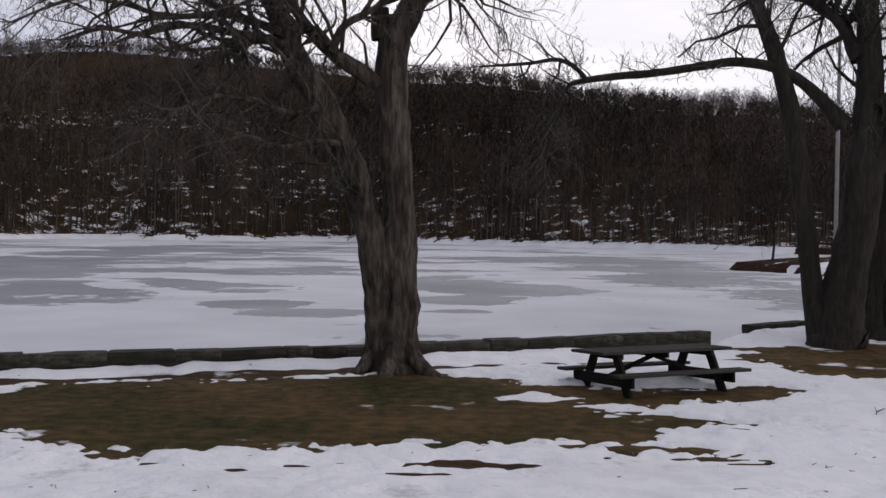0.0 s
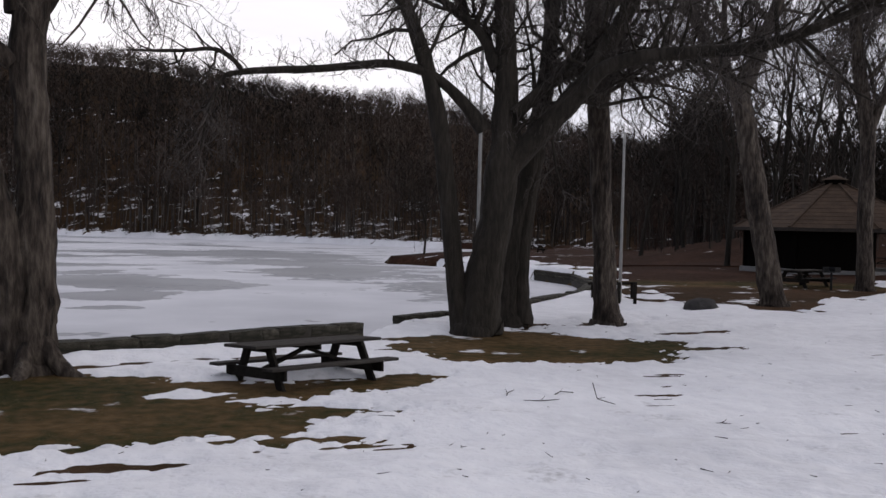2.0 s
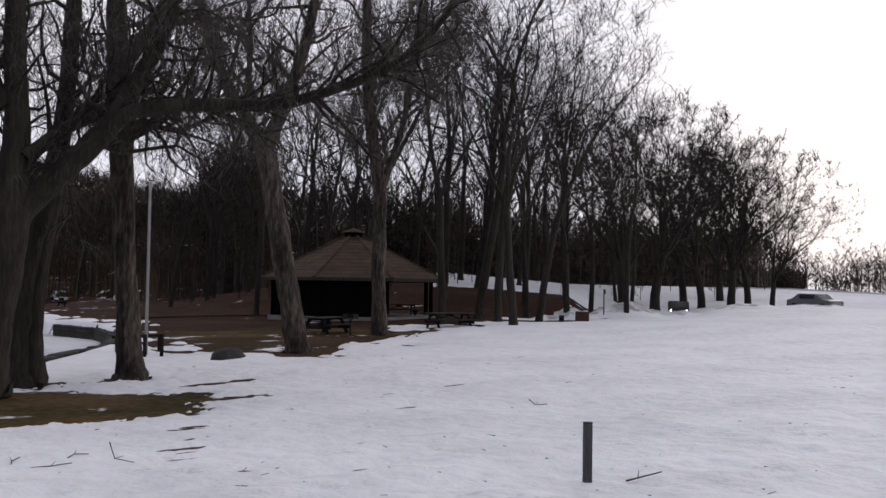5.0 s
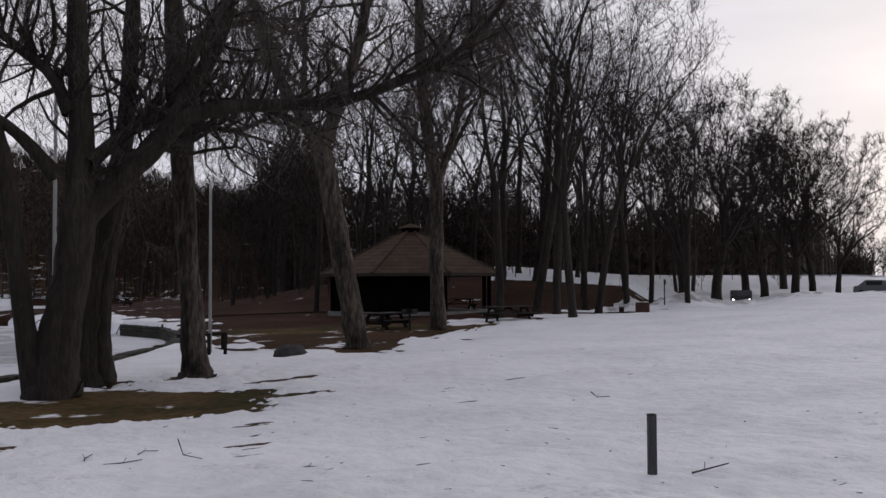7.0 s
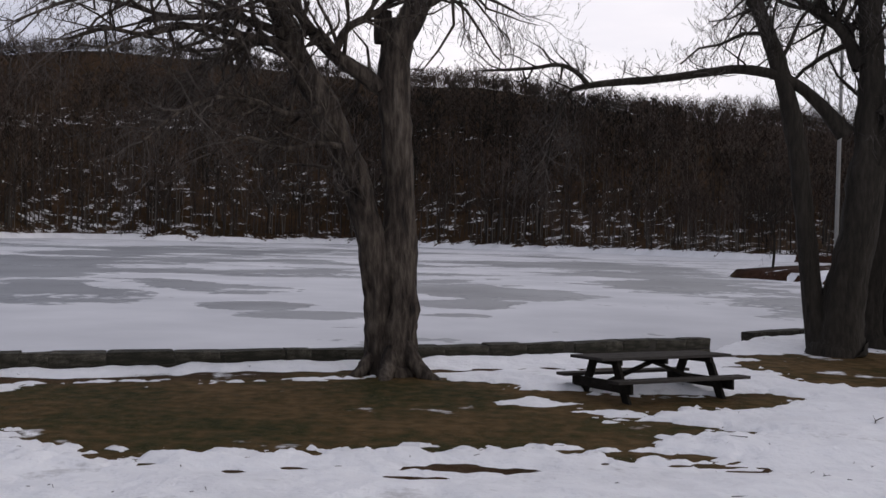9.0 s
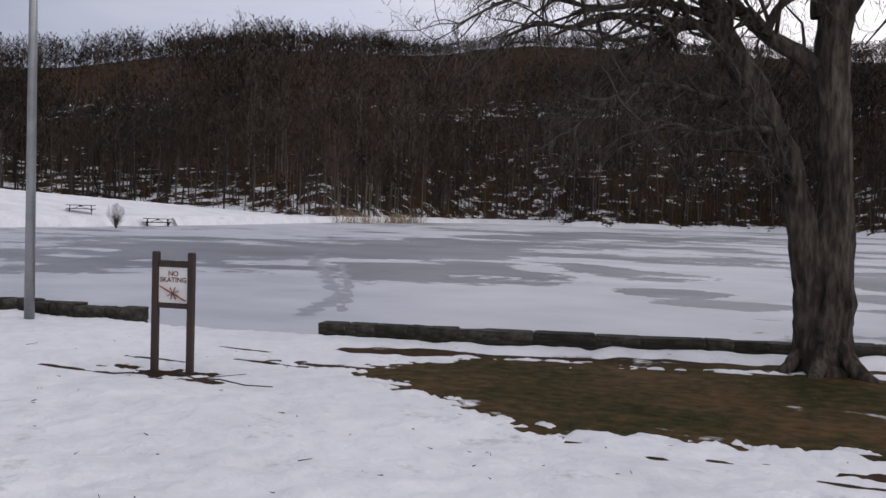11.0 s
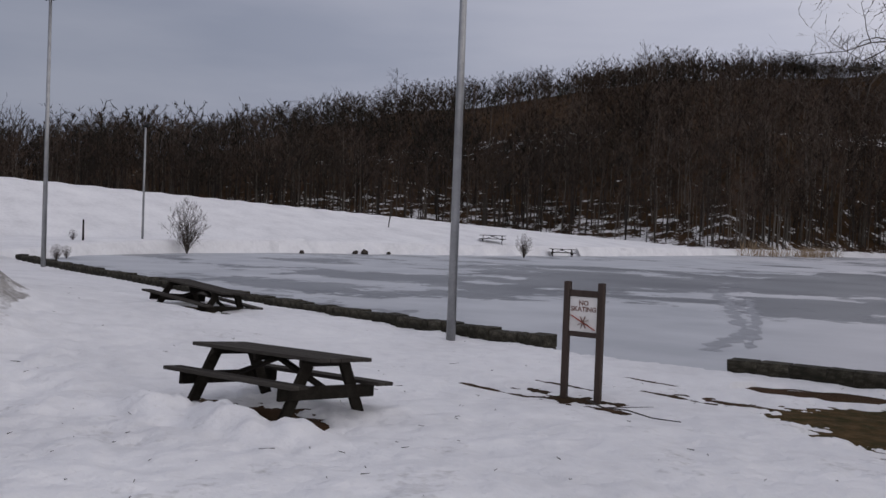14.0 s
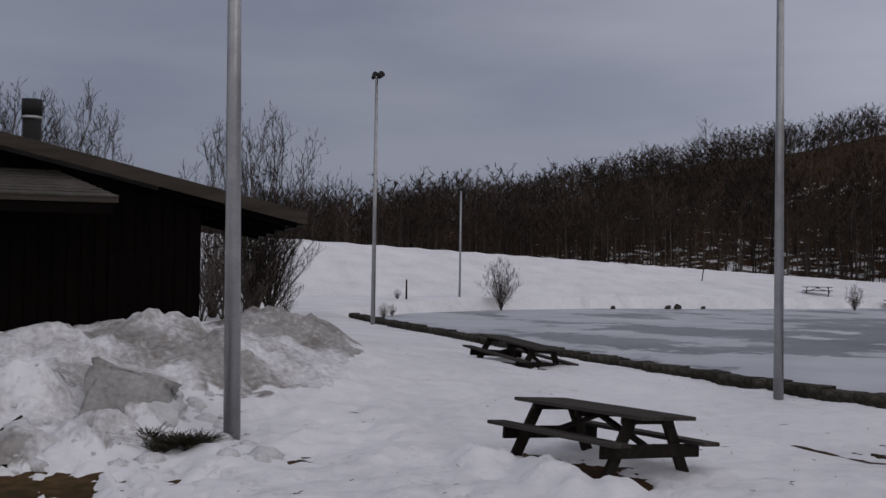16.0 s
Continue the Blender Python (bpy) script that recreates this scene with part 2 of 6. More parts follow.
def layered(name, under, over, scale, edge, bump_fine, bump_broad, rough, attribute="", litter=None, spec=0.25):
    """Two covers with a ragged noise edge between them; attribute: how far the upper one prevails."""
    m = bpy.data.materials.new(name)
    m.use_nodes = True
    n, l = m.node_tree.nodes, m.node_tree.links
    b = n["Principled BSDF"]
    b.inputs["Roughness"].default_value, b.inputs["Specular IOR Level"].default_value = rough, spec
    co = n.new("ShaderNodeTexCoord")

    def noisy(s, detail=5.0, way=(1, 1, 1)):
        mp = n.new("ShaderNodeMapping")
        mp.inputs["Scale"].default_value = way
        l.new(co.outputs["Object"], mp.inputs["Vector"])
        t = n.new("ShaderNodeTexNoise")
        t.inputs["Scale"].default_value, t.inputs["Detail"].default_value = s, detail
        l.new(mp.outputs["Vector"], t.inputs["Vector"])
        return t.outputs["Fac"]

    def ramp(f, stops):
        r = n.new("ShaderNodeValToRGB")
        while len(r.color_ramp.elements) < len(stops):
            r.color_ramp.elements.new(0.5)
        for e, (at, c) in zip(r.color_ramp.elements, stops):
            e.position, e.color = at, (*c, 1)
        l.new(f, r.inputs["Fac"])
        return r.outputs["Color"]

    def blend(a, c, f=0.5):
        x = n.new("ShaderNodeMix")
        x.inputs["Factor"].default_value = f
        l.new(a, x.inputs["A"])
        l.new(c, x.inputs["B"])
        return x.outputs["Result"]

    low = ramp(blend(noisy(under[0]), noisy(under[0] * 12), 0.45), under[1])
    if litter:
        floor = n.new("ShaderNodeAttribute")
        floor.attribute_name = litter[0]
        both = n.new("ShaderNodeMix")
        both.data_type = "RGBA"
        l.new(floor.outputs["Fac"], both.inputs["Factor"])
        l.new(low, both.inputs["A"])
        l.new(ramp(blend(noisy(0.2), noisy(3.0), 0.4), litter[1]), both.inputs["B"])
        low = both.outputs["Result"]
    high = ramp(blend(noisy(over[0]), noisy(over[0] * 9), 0.35), over[1])
    mask = blend(noisy(scale[0], 6.0, scale[2] if len(scale) > 2 else (1, 1, 1)), noisy(scale[1], 4.0), 0.35)
    if attribute:
        at = n.new("ShaderNodeAttribute")
        at.attribute_name = attribute
        add = n.new("ShaderNodeMath")
        add.operation = "ADD"
        l.new(mask, add.inputs[0])
        l.new(at.outputs["Fac"], add.inputs[1])
        mask = add.outputs["Value"]
    step = ramp(mask, ((edge[0], (0, 0, 0)), (edge[1], (1, 1, 1))))
    mix = n.new("ShaderNodeMix")
    mix.data_type = "RGBA"
    l.new(step, mix.inputs["Factor"])
    l.new(low, mix.inputs["A"])
    l.new(high, mix.inputs["B"])
    l.new(mix.outputs["Result"], b.inputs["Base Color"])
    b1 = n.new("ShaderNodeBump")
    b1.inputs["Distance"].default_value = bump_fine[1]
    l.new(noisy(bump_fine[0]), b1.inputs["Height"])
    b2 = n.new("ShaderNodeBump")
    b2.inputs["Distance"].default_value = bump_broad[1]
    l.new(noisy(bump_broad[0]), b2.inputs["Height"])
    l.new(b1.outputs["Normal"], b2.inputs["Normal"])
    l.new(b2.outputs["Normal"], b.inputs["Normal"])
    return m


GRASS_STOPS = ((0.36, (0.019, 0.020, 0.006)), (0.43, (0.036, 0.032, 0.011)), (0.50, (0.064, 0.042, 0.017)), (0.62, (0.108, 0.068, 0.031)))
SNOW_STOPS = ((0.3, (0.60, 0.60, 0.615)), (0.5, (0.72, 0.72, 0.735)), (0.7, (0.80, 0.80, 0.81)))
GROUND = layered("winter_ground", (0.35, GRASS_STOPS), (0.3, SNOW_STOPS), (0.32, 1.7), (0.56, 0.60), (40.0, 0.012), (2.0, 0.06), 0.95, "snowy",
                 # leaf litter, its colour lowered for the shade of the canopy
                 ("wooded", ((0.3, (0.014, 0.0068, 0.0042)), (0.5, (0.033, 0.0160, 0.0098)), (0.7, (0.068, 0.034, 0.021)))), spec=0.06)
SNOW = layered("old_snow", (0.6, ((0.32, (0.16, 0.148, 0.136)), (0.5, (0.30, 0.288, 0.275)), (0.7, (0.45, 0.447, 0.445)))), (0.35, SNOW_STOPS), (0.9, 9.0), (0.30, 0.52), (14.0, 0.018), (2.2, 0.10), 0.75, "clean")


def lake_ice():
    """Grey ice under wind-blown rime and snow. frost: how far the white cover prevails; rime: how white that cover is."""
    m = bpy.data.materials.new("lake_ice")
    m.use_nodes = True
    n, l = m.node_tree.nodes, m.node_tree.links
    b = n["Principled BSDF"]
    b.inputs["Specular IOR Level"].default_value = 0.2
    co = n.new("ShaderNodeTexCoord")

    def noisy(scale, detail, way=(1, 1, 1)):
        mp = n.new("ShaderNodeMapping")
        mp.inputs["Scale"].default_value = way
        t = n.new("ShaderNodeTexNoise")
        t.inputs["Scale"].default_value, t.inputs["Detail"].default_value = scale, detail
        l.new(co.outputs["Object"], mp.inputs["Vector"])
        l.new(mp.outputs["Vector"], t.inputs["Vector"])
        return t.outputs["Fac"]

    def maths(kind, a, c):
        x = n.new("ShaderNodeMath")
        x.operation = kind
        for k, v in enumerate((a, c)):
            if isinstance(v, float):
                x.inputs[k].default_value = v
            else:
                l.new(v, x.inputs[k])
        return x.outputs["Value"]

    def ramp(f, stops):
        r = n.new("ShaderNodeValToRGB")
        while len(r.color_ramp.elements) < len(stops):
            r.color_ramp.elements.new(0.5)
        for e, (at, c) in zip(r.color_ramp.elements, stops):
            e.position, e.color = at, (*c, 1)
        l.new(f, r.inputs["Fac"])
        return r.outputs["Color"]

    def mixed(f, a, c):
        x = n.new("ShaderNodeMix")
        x.data_type = "RGBA"
        l.new(f, x.inputs["Factor"])
        l.new(a, x.inputs["A"])
        l.new(c, x.inputs["B"])
        return x.outputs["Result"]

    cover, white = n.new("ShaderNodeAttribute"), n.new("ShaderNodeAttribute")
    cover.attribute_name, white.attribute_name = "frost", "rime"
    grain = maths("ADD", maths("MULTIPLY", noisy(0.16, 6.0, (0.55, 1, 1)), 0.55), maths("MULTIPLY", noisy(1.3, 4.0), 0.25))
    mask = maths("ADD", grain, cover.outputs["Fac"])
    dark = ramp(noisy(0.11, 5.0), ((0.35, (0.145, 0.153, 0.168)), (0.65, (0.225, 0.235, 0.252))))
    thin = ramp(noisy(0.25, 6.0), ((0.35, (0.38, 0.398, 0.427)), (0.65, (0.48, 0.497, 0.525))))
    snow_ = ramp(noisy(0.2, 6.0), ((0.3, (0.46, 0.463, 0.485)), (0.7, (0.59, 0.59, 0.61))))
    l.new(mixed(ramp(mask, ((0.393, (0, 0, 0)), (0.418, (1, 1, 1)))), dark, mixed(white.outputs["Fac"], thin, snow_)), b.inputs["Base Color"])
    gloss = ramp(mask, ((0.36, (0.34, 0.34, 0.34)), (0.45, (0.62, 0.62, 0.62))))
    l.new(gloss, b.inputs["Roughness"])
    bump = n.new("ShaderNodeBump")
    bump.inputs["Distance"].default_value = 0.012
    l.new(noisy(2.5, 6.0), bump.inputs["Height"])
    l.new(bump.outputs["Normal"], b.inputs["Normal"])
    return m


ICE = lake_ice()

# ---- helpers for building ----
def link_mesh(name, verts, faces, material, parent=None, label="", smooth=False):
    me = bpy.data.meshes.new(name)
    me.from_pydata([tuple(v) for v in verts], [], faces)
    me.update()
    me.materials.append(material)
    if smooth:
        me.polygons.foreach_set("use_smooth", [True] * len(me.polygons))
    ob = new(name, me)
    if parent:
        ob.parent = parent
    if label:
        ob["label"] = label
    return ob


def part(name, bm, material, parent=None, label="", smooth=False):
    """Links a bmesh as one mesh object under a thing or a part."""
    me = bpy.data.meshes.new(name)
    bm.to_mesh(me)
    bm.free()
    me.materials.append(material)
    if smooth:
        me.polygons.foreach_set("use_smooth", [True] * len(me.polygons))
    ob = new(name, me)
    if parent:
        ob.parent = parent
    if label:
        ob["label"] = label
    return ob


def thing(name, m, label, category, group="", kind=""):
    ob = new(name)
    ob.empty_display_size = 0.2
    ob.matrix_basis = m
    return tagged(ob, label, category, group, kind)


def box(w, d, h, m=None, bevel=0.0, into=None):
    """A block of that size whose base centre is at the origin of m."""
    bm = into or bmesh.new()
    v = bmesh.ops.create_cube(bm, size=1.0)["verts"]
    bmesh.ops.scale(bm, vec=(w, d, h), verts=v)
    bmesh.ops.translate(bm, vec=(0, 0, h / 2), verts=v)
    if bevel:
        e = {e for x in v for e in x.link_edges}
        r = bmesh.ops.bevel(bm, geom=list(e), offset=bevel, segments=1, affect="EDGES")
        v = list({x for f in r["faces"] for x in f.verts} | {x for x in v if x.is_valid})
    if m is not None:
        bmesh.ops.transform(bm, matrix=m, verts=v)
    return bm


def beam(a, b, w, h, bevel=0.006, into=None):
    """A timber from a to b, w wide and h deep."""
    a, b = Vector(a), Vector(b)
    turn = (b - a).to_track_quat("Z", "Y").to_matrix().to_4x4()
    return box(w, h, (b - a).length, Matrix.Translation(a) @ turn, bevel, into)


def rod(a, b, r0, r1, sides=12, into=None):
    bm = into or bmesh.new()
    a, b = Vector(a), Vector(b)
    turn = (b - a).to_track_quat("Z", "Y").to_matrix().to_4x4()
    bmesh.ops.create_cone(bm, cap_ends=True, segments=sides, radius1=r0, radius2=r1, depth=(b - a).length,
                          matrix=Matrix.Translation((a + b) / 2) @ turn)
    return bm


def smooth01(u):
    u = np.clip(u, 0.0, 1.0)
    return u * u * (3 - 2 * u)


def lattice(ix, iy, seed):
    h = (ix.astype(np.int64) * 374761393 + iy.astype(np.int64) * 668265263 + seed * 69069) & 0x7FFFFFFF
    h = ((h ^ (h >> 13)) * 1274126177) & 0x7FFFFFFF
    return ((h ^ (h >> 16)) & 0xFFFF) / 65535.0


def rough(x, y, size, seed=0):
    """Smooth noise from -1 to 1 with lumps of that size."""
    x, y = np.asarray(x, float) / size, np.asarray(y, float) / size
    ix, iy = np.floor(x), np.floor(y)
    u, v = smooth01(x - ix), smooth01(y - iy)
    a, b = lattice(ix, iy, seed), lattice(ix + 1, iy, seed)
    c, d = lattice(ix, iy + 1, seed), lattice(ix + 1, iy + 1, seed)
    return 2 * ((a * (1 - u) + b * u) * (1 - v) + (c * (1 - u) + d * u) * v) - 1


def outline_distance(x, y, poly):
    """Distance to a closed outline, negative inside it."""
    best = np.full(np.shape(x), 1e9)
    inside = np.zeros(np.shape(x), bool)
    for (ax, ay), (bx, by) in zip(poly, poly[1:] + poly[:1]):
        dx, dy = bx - ax, by - ay
        t = np.clip(((x - ax) * dx + (y - ay) * dy) / (dx * dx + dy * dy), 0, 1)
        best = np.minimum(best, np.hypot(x - ax - t * dx, y - ay - t * dy))
        if ay != by:
            inside ^= ((ay > y) != (by > y)) & (x < ax + (y - ay) * dx / dy)
    return np.where(inside, -best, best)


# ---- the land ----
WALL_A = [(-10.0, 16.75), (-6.9, 17.5), (-1.9, 19.15), (6.15, 23.0)]
WALL_B = [(8.1, 26.0), (10.3, 27.5), (14.1, 31.1), (19.4, 36.8), (23.8, 43.7), (26.5, 51.0), (26.7, 56.5)]
WALL_C = [(-13.95, 16.1), (-24.0, 15.9), (-34.0, 16.7), (-43.0, 17.4), (-53.0, 18.6)]
LAKE = WALL_A + WALL_B + [(28.6, 64), (28.6, 70), (26.6, 76.2), (24.4, 80.4), (24.2, 82.2), (27.4, 84.6), (31, 87.5), (36, 93), (46, 100), (62, 122), (70, 143), (52, 150), (43.7, 163), (33.4, 182), (22.5, 188.7), (0, 203), (-21.6, 220), (-36.5, 218), (-52.5, 210.6),
                          (-71.4, 210.2), (-83.2, 205.8), (-89.4, 175.5), (-89, 150), (-80, 105), (-77, 75), (-79, 52), (-76, 40), (-70, 29), (-60, 20)] + WALL_C[::-1]
ICE_Z = -0.45
# bearings in degrees, positive to the left of north: height of the tree tops on the skyline, foot of the slopes, depth of the slopes
RIDGE = ((-180, 0.1), (-66, 1.6), (-57, 2.2), (-52, 2.8), (-45, 4.2), (-36, 5.5), (-28, 6.1), (-17, 7.5), (-8, 8.9), (-1.5, 9.8), (5, 9.8), (12, 9.9), (19, 10.2), (24, 9.9), (35, 10.2), (38, 9.7), (45, 8.8),
         (50, 8.5), (52, 7.7), (55, 7.1), (60, 5.5), (66, 4.8), (73, 3.5), (80, 3.1), (110, 2.5), (180, 0.1))
FOOT = ((-180, 150), (-66, 150), (-52, 118), (-45, 104), (-36, 105), (-30, 128), (-26, 160), (-19, 160), (-15, 170), (-10.4, 186), (-6.8, 191), (0, 204), (5.6, 222), (9.5, 222), (14, 218), (18.75, 223), (22, 223), (27, 198), (31, 176), (36, 186),
        (41, 190), (55, 185), (110, 185), (180, 150))
DEPTH = ((-180, 150), (-52, 110), (-36, 110), (-17, 130), (5, 150), (31, 170), (55, 180), (110, 190), (180, 150))


CROWNS = ((-180, 6.0), (-40, 7.5), (-22, 6.5), (22, 6.5), (34, 10.0), (82, 9.5), (180, 6.0))


def along(table, az):
    return np.interp(az, [a for a, _ in table], [b for _, b in table])


def land(x, y):
    """Height of the ground."""
    x, y = np.asarray(x, float), np.asarray(y, float)
    r, az = np.hypot(x, y), np.degrees(np.arctan2(-x, y))
    shore = np.where(y > 58, smooth01((-28 - az) / 8), 1.0)
    z = 0.03 * np.clip(x - 15.0, 0, 48) * shore + 0.00035 * np.clip(x - 0.9 * y, 0, 40) ** 2 * (x > 0)
    z = z - 0.6 * np.exp(-((az + 60.3) / 1.7) ** 2) * smooth01((r - 60) / 14) * (x > 0)
    z = z - 0.5 * smooth01((-az - 46) / 8) * smooth01((r - 50) / 13) * (x > 0)
    z = z + 0.9 * np.exp(-(r / 4.5) ** 2)
    rise = 0.085 * np.clip(16.2 - y, 0, 8) * smooth01((-x - 13.0) / 9.0) * smooth01((48 + x) / 20)
    z = z + np.maximum(rise, 1.1 * smooth01((-x - 15.0) / 5.0) * smooth01((9.0 - y) / 7.0))
    z = z - 0.11 * np.exp(-((x - 12.0) ** 2 + (y - 7.4) ** 2) / 18.0)
    z = z + 0.04 * rough(x, y, 6.0, 3) * smooth01((r - 5) / 10)
    bank = np.interp(az, (-90, -76, -66, -60, -54, -47, -42, -36, -31), (0.0, 2.4, 3.4, 3.4, 3.3, 4.2, 3.5, 2.4, 0.6))
    z = np.maximum(z, bank * smooth01((r - np.interp(az, (-62, -58, -54), (92, 84, 58))) / 34))
    foot, ridge = along(FOOT, az), along(FOOT, az) + along(DEPTH, az)
    top = np.maximum(EYE + ridge * np.tan(np.radians(along(RIDGE, az))) - along(CROWNS, az), 0.0)
    u = np.clip((r - foot) / (ridge - foot), 0, 1)
    hill = top * (0.75 * u + 0.25 * smooth01(u)) + 3.0 * rough(x, y, 45, 7) * smooth01(u * 4) * (top > 3)
    hill = hill - np.clip(r - ridge - 50, 0, 400) * 0.15
    z = np.maximum(z, hill)
    crest = np.clip(5.95 - 0.044 * (y - 28.6), 0.0, 8.0)
    dam = crest * np.clip((-x - 78.0) / 20.0, 0, 1) - np.clip(-98 - x, 0, 100) * 0.12
    z = np.maximum(z, np.where((x < -76) & (y > -80) & (y < 175), dam, -9.0))
    water = outline_distance(x, y, LAKE) + 0.9 * rough(x, y, 2.5, 61) * ((x > 20) & (y > 58) & (y < 110))
    z = z - 0.33 * ((x > 20) & (y > 70) & (y < 92)) * smooth01((3.0 - water) / 2.5)
    return z + (-1.6 - np.minimum(z, 0.3)) * np.clip((0.25 - water) / 0.9, 0, 1)


def sheet(name, azs, rs, height, material, keep=None, **cover):
    """A polar sheet of land round the place where the camera stands."""
    a, r = np.meshgrid(np.radians(azs), rs)
    x, y = -np.sin(a) * r, np.cos(a) * r
    z = height(x, y)
    rows, cols = x.shape
    i = np.arange(rows * cols).reshape(rows, cols)
    q = np.stack([i[:-1, :-1], i[:-1, 1:], i[1:, 1:], i[1:, :-1]], -1).reshape(-1, 4)
    if keep is not None:
        k = keep(x, y).ravel()
        q = q[k[q].any(1)]
    used = np.unique(q)
    lookup = np.zeros(rows * cols, np.int64)
    lookup[used] = np.arange(len(used))
    co = np.stack([x, y, z], -1).reshape(-1, 3)[used]
    q = lookup[q]
    me = bpy.data.meshes.new(name)
    me.vertices.add(len(co))
    me.vertices.foreach_set("co", co.astype(np.float32).ravel())
    me.loops.add(q.size)
    me.loops.foreach_set("vertex_index", q[:, ::-1].astype(np.int32).ravel())
    me.polygons.add(len(q))
    me.polygons.foreach_set("loop_start", np.arange(0, q.size, 4, dtype=np.int32))
    me.polygons.foreach_set("use_smooth", np.ones(len(q), bool))
    me.update(calc_edges=True)
    for key, f in cover.items():
        at = me.attributes.new(key, "FLOAT", "POINT")
        at.data.foreach_set("value", f(co[:, 0], co[:, 1]).astype(np.float32))
    me.materials.append(material)
    return new(name, me)


# bare patches in the snow: (outline, raggedness)
GRASS_A = [(-7.50, 13.30), (-5.35, 12.13), (-4.82, 11.85), (-4.17, 11.36), (-3.51, 10.94), (-3.43, 11.48), (-2.49, 11.62), (-1.17, 11.61), (-0.53, 11.97), (0.48, 12.00), (1.18, 12.20), (1.86, 12.08), (2.11, 11.63), (3.67, 11.77), (2.72, 12.29), (3.00, 12.87), (4.15, 13.53), (3.19, 14.02), (2.28, 14.30), (3.14, 14.90), (5.23, 15.05), (6.10, 16.46), (4.79, 16.47), (3.22, 16.13), (2.18, 16.61), (1.16, 16.95), (0.10, 17.43), (-0.42, 18.28), (-1.41, 17.57), (-2.60, 17.20), (-6.50, 16.10), (-7.30, 14.60)]
GRASS_B = [(6.3, 20.9), (6.7, 18.2), (8.8, 17.3), (11.4, 17.5), (13.8, 20.5), (12.2, 21.6), (10.6, 23.8), (8.4, 23.4)]
# smaller bare spots: x, y, half length, half width
SPOTS = ((0.51, 11.08, 0.62, 0.16), (-0.11, 10.62, 0.35, 0.06), (-2.17, 10.7, 0.14, 0.06), (-1.59, 10.89, 0.2, 0.07), (-1.12, 11.07, 0.1, 0.04), (3.04, 11.45, 0.5, 0.08), (3.5, 11.25, 0.25, 0.04),
         (-9.75, 11.95, 0.85, 0.3), (-8.9, 11.75, 0.5, 0.16), (13.9, 24.7, 1.25, 0.85), (11.0, 25.0, 1.1, 0.95), (24.2, 30.6, 1.7, 1.2), (7.0, 22.2, 0.8, 0.35), (31.0, 33.3, 2.6, 1.5), (13.3, 19.3, 1.3, 0.3),
         (15.0, 22.3, 1.4, 0.3), (8.77, 13.94, 0.3, 0.11), (8.6, 13.6, 0.22, 0.05), (8.4, 13.1, 0.26, 0.05), (9.96, 15.73, 0.3, 0.09), (9.36, 14.7, 0.22, 0.06), (10.27, 15.93, 0.35, 0.07), (9.68, 10.71, 0.18, 0.03),
         (11.32, 12.51, 0.2, 0.03), (15.34, 15.41, 0.3, 0.04), (18.86, 17.28, 0.4, 0.05), (16.76, 17.35, 0.4, 0.05))
# the three spots near y = 7 stand in for the shaded pit by the table
SPOTS_WEST = ((-11.6, 11.5, 1.0, 0.07), (-10.8, 12.9, 0.6, 0.09), (-9.4, 13.6, 1.0, 0.10), (-10.4, 14.6, 0.6, 0.07),
         (-8.2, 13.9, 0.7, 0.15), (-12.7, 0.2, 1.5, 1.3), (-12.1, 7.0, 0.75, 0.42), (-11.4, 7.1, 0.8, 0.5), (-10.6, 7.3, 0.75, 0.5), (-22.0, 12.1, 1.2, 0.3))


# islands of snow left within the turf: x, y, half length, half width
ISLANDS = ((1.49, 15.36, 0.55, 0.32), (2.76, 14.69, 0.3, 0.12))


def bare(x, y):
    """How far a place lies outside the bare patches, in metres."""
    edge = 0.16 * rough(x, y, 1.1, 11) + 0.24 * rough(x * 0.45, y, 0.34, 12) + 0.30 * rough(x * 0.45, y, 0.14, 13) + 0.26 * rough(x * 0.7, y, 0.075, 14)
    d = np.minimum(outline_distance(x, y, GRASS_A), outline_distance(x, y, GRASS_B)) + edge
    torn = 0.55 * rough(x * 0.6, y, 0.22, 15) + 0.45 * rough(x * 0.7, y, 0.09, 16)
    for sx, sy, a, b in SPOTS + SPOTS_WEST:
        k = np.hypot((x - sx) / a, (y - sy) / b)
        d = np.minimum(d, (k - 1) * min(a, b) + 0.35 * edge * min(1.0, b * 3) + min(a, b) * torn)
    for sx, sy, a, b in ISLANDS:
        d = np.maximum(d, (1 - np.hypot((x - sx) / a, (y - sy) / b)) * b + 0.5 * edge)
    wood = outline_distance(x, y, [(21, 27.5), (28, 31), (36, 33.5), (49, 36.5), (55, 38.5), (61, 44), (72, 50), (92, 66), (90, 110), (40, 110), (36, 92), (29, 62), (27.5, 50), (23, 38)])
    d = np.minimum(d, wood + 0.2 + 3.2 * rough(x, y, 4.5, 21) + 2.0 * rough(x, y, 1.5, 22) + 1.0 * rough(x, y, 0.5, 23))
    path = np.abs(y - 18.3 - 0.30 * x) / 0.8 - 0.30 + 0.55 * rough(x, y, 1.6, 31) + 0.3 * rough(x, y, 0.35, 32)
    d = np.where((x > -9) & (x < 6.5), np.minimum(d, path), d)
    return d


def pile(x, y):
    """The ploughed-up bank of snow in front of the cabin."""
    out = np.zeros(np.shape(x))
    for px, py, rx, ry, h in PILES:
        k = np.hypot((x - px) / rx, (y - py) / ry)
        out = np.maximum(out, h * smooth01(1.0 - k) ** 0.8)
    lumps = 1 + 0.26 * rough(x, y, 0.9, 41) + 0.26 * rough(x, y, 0.40, 42) + 0.20 * rough(x, y, 0.19, 43)
    return out * lumps


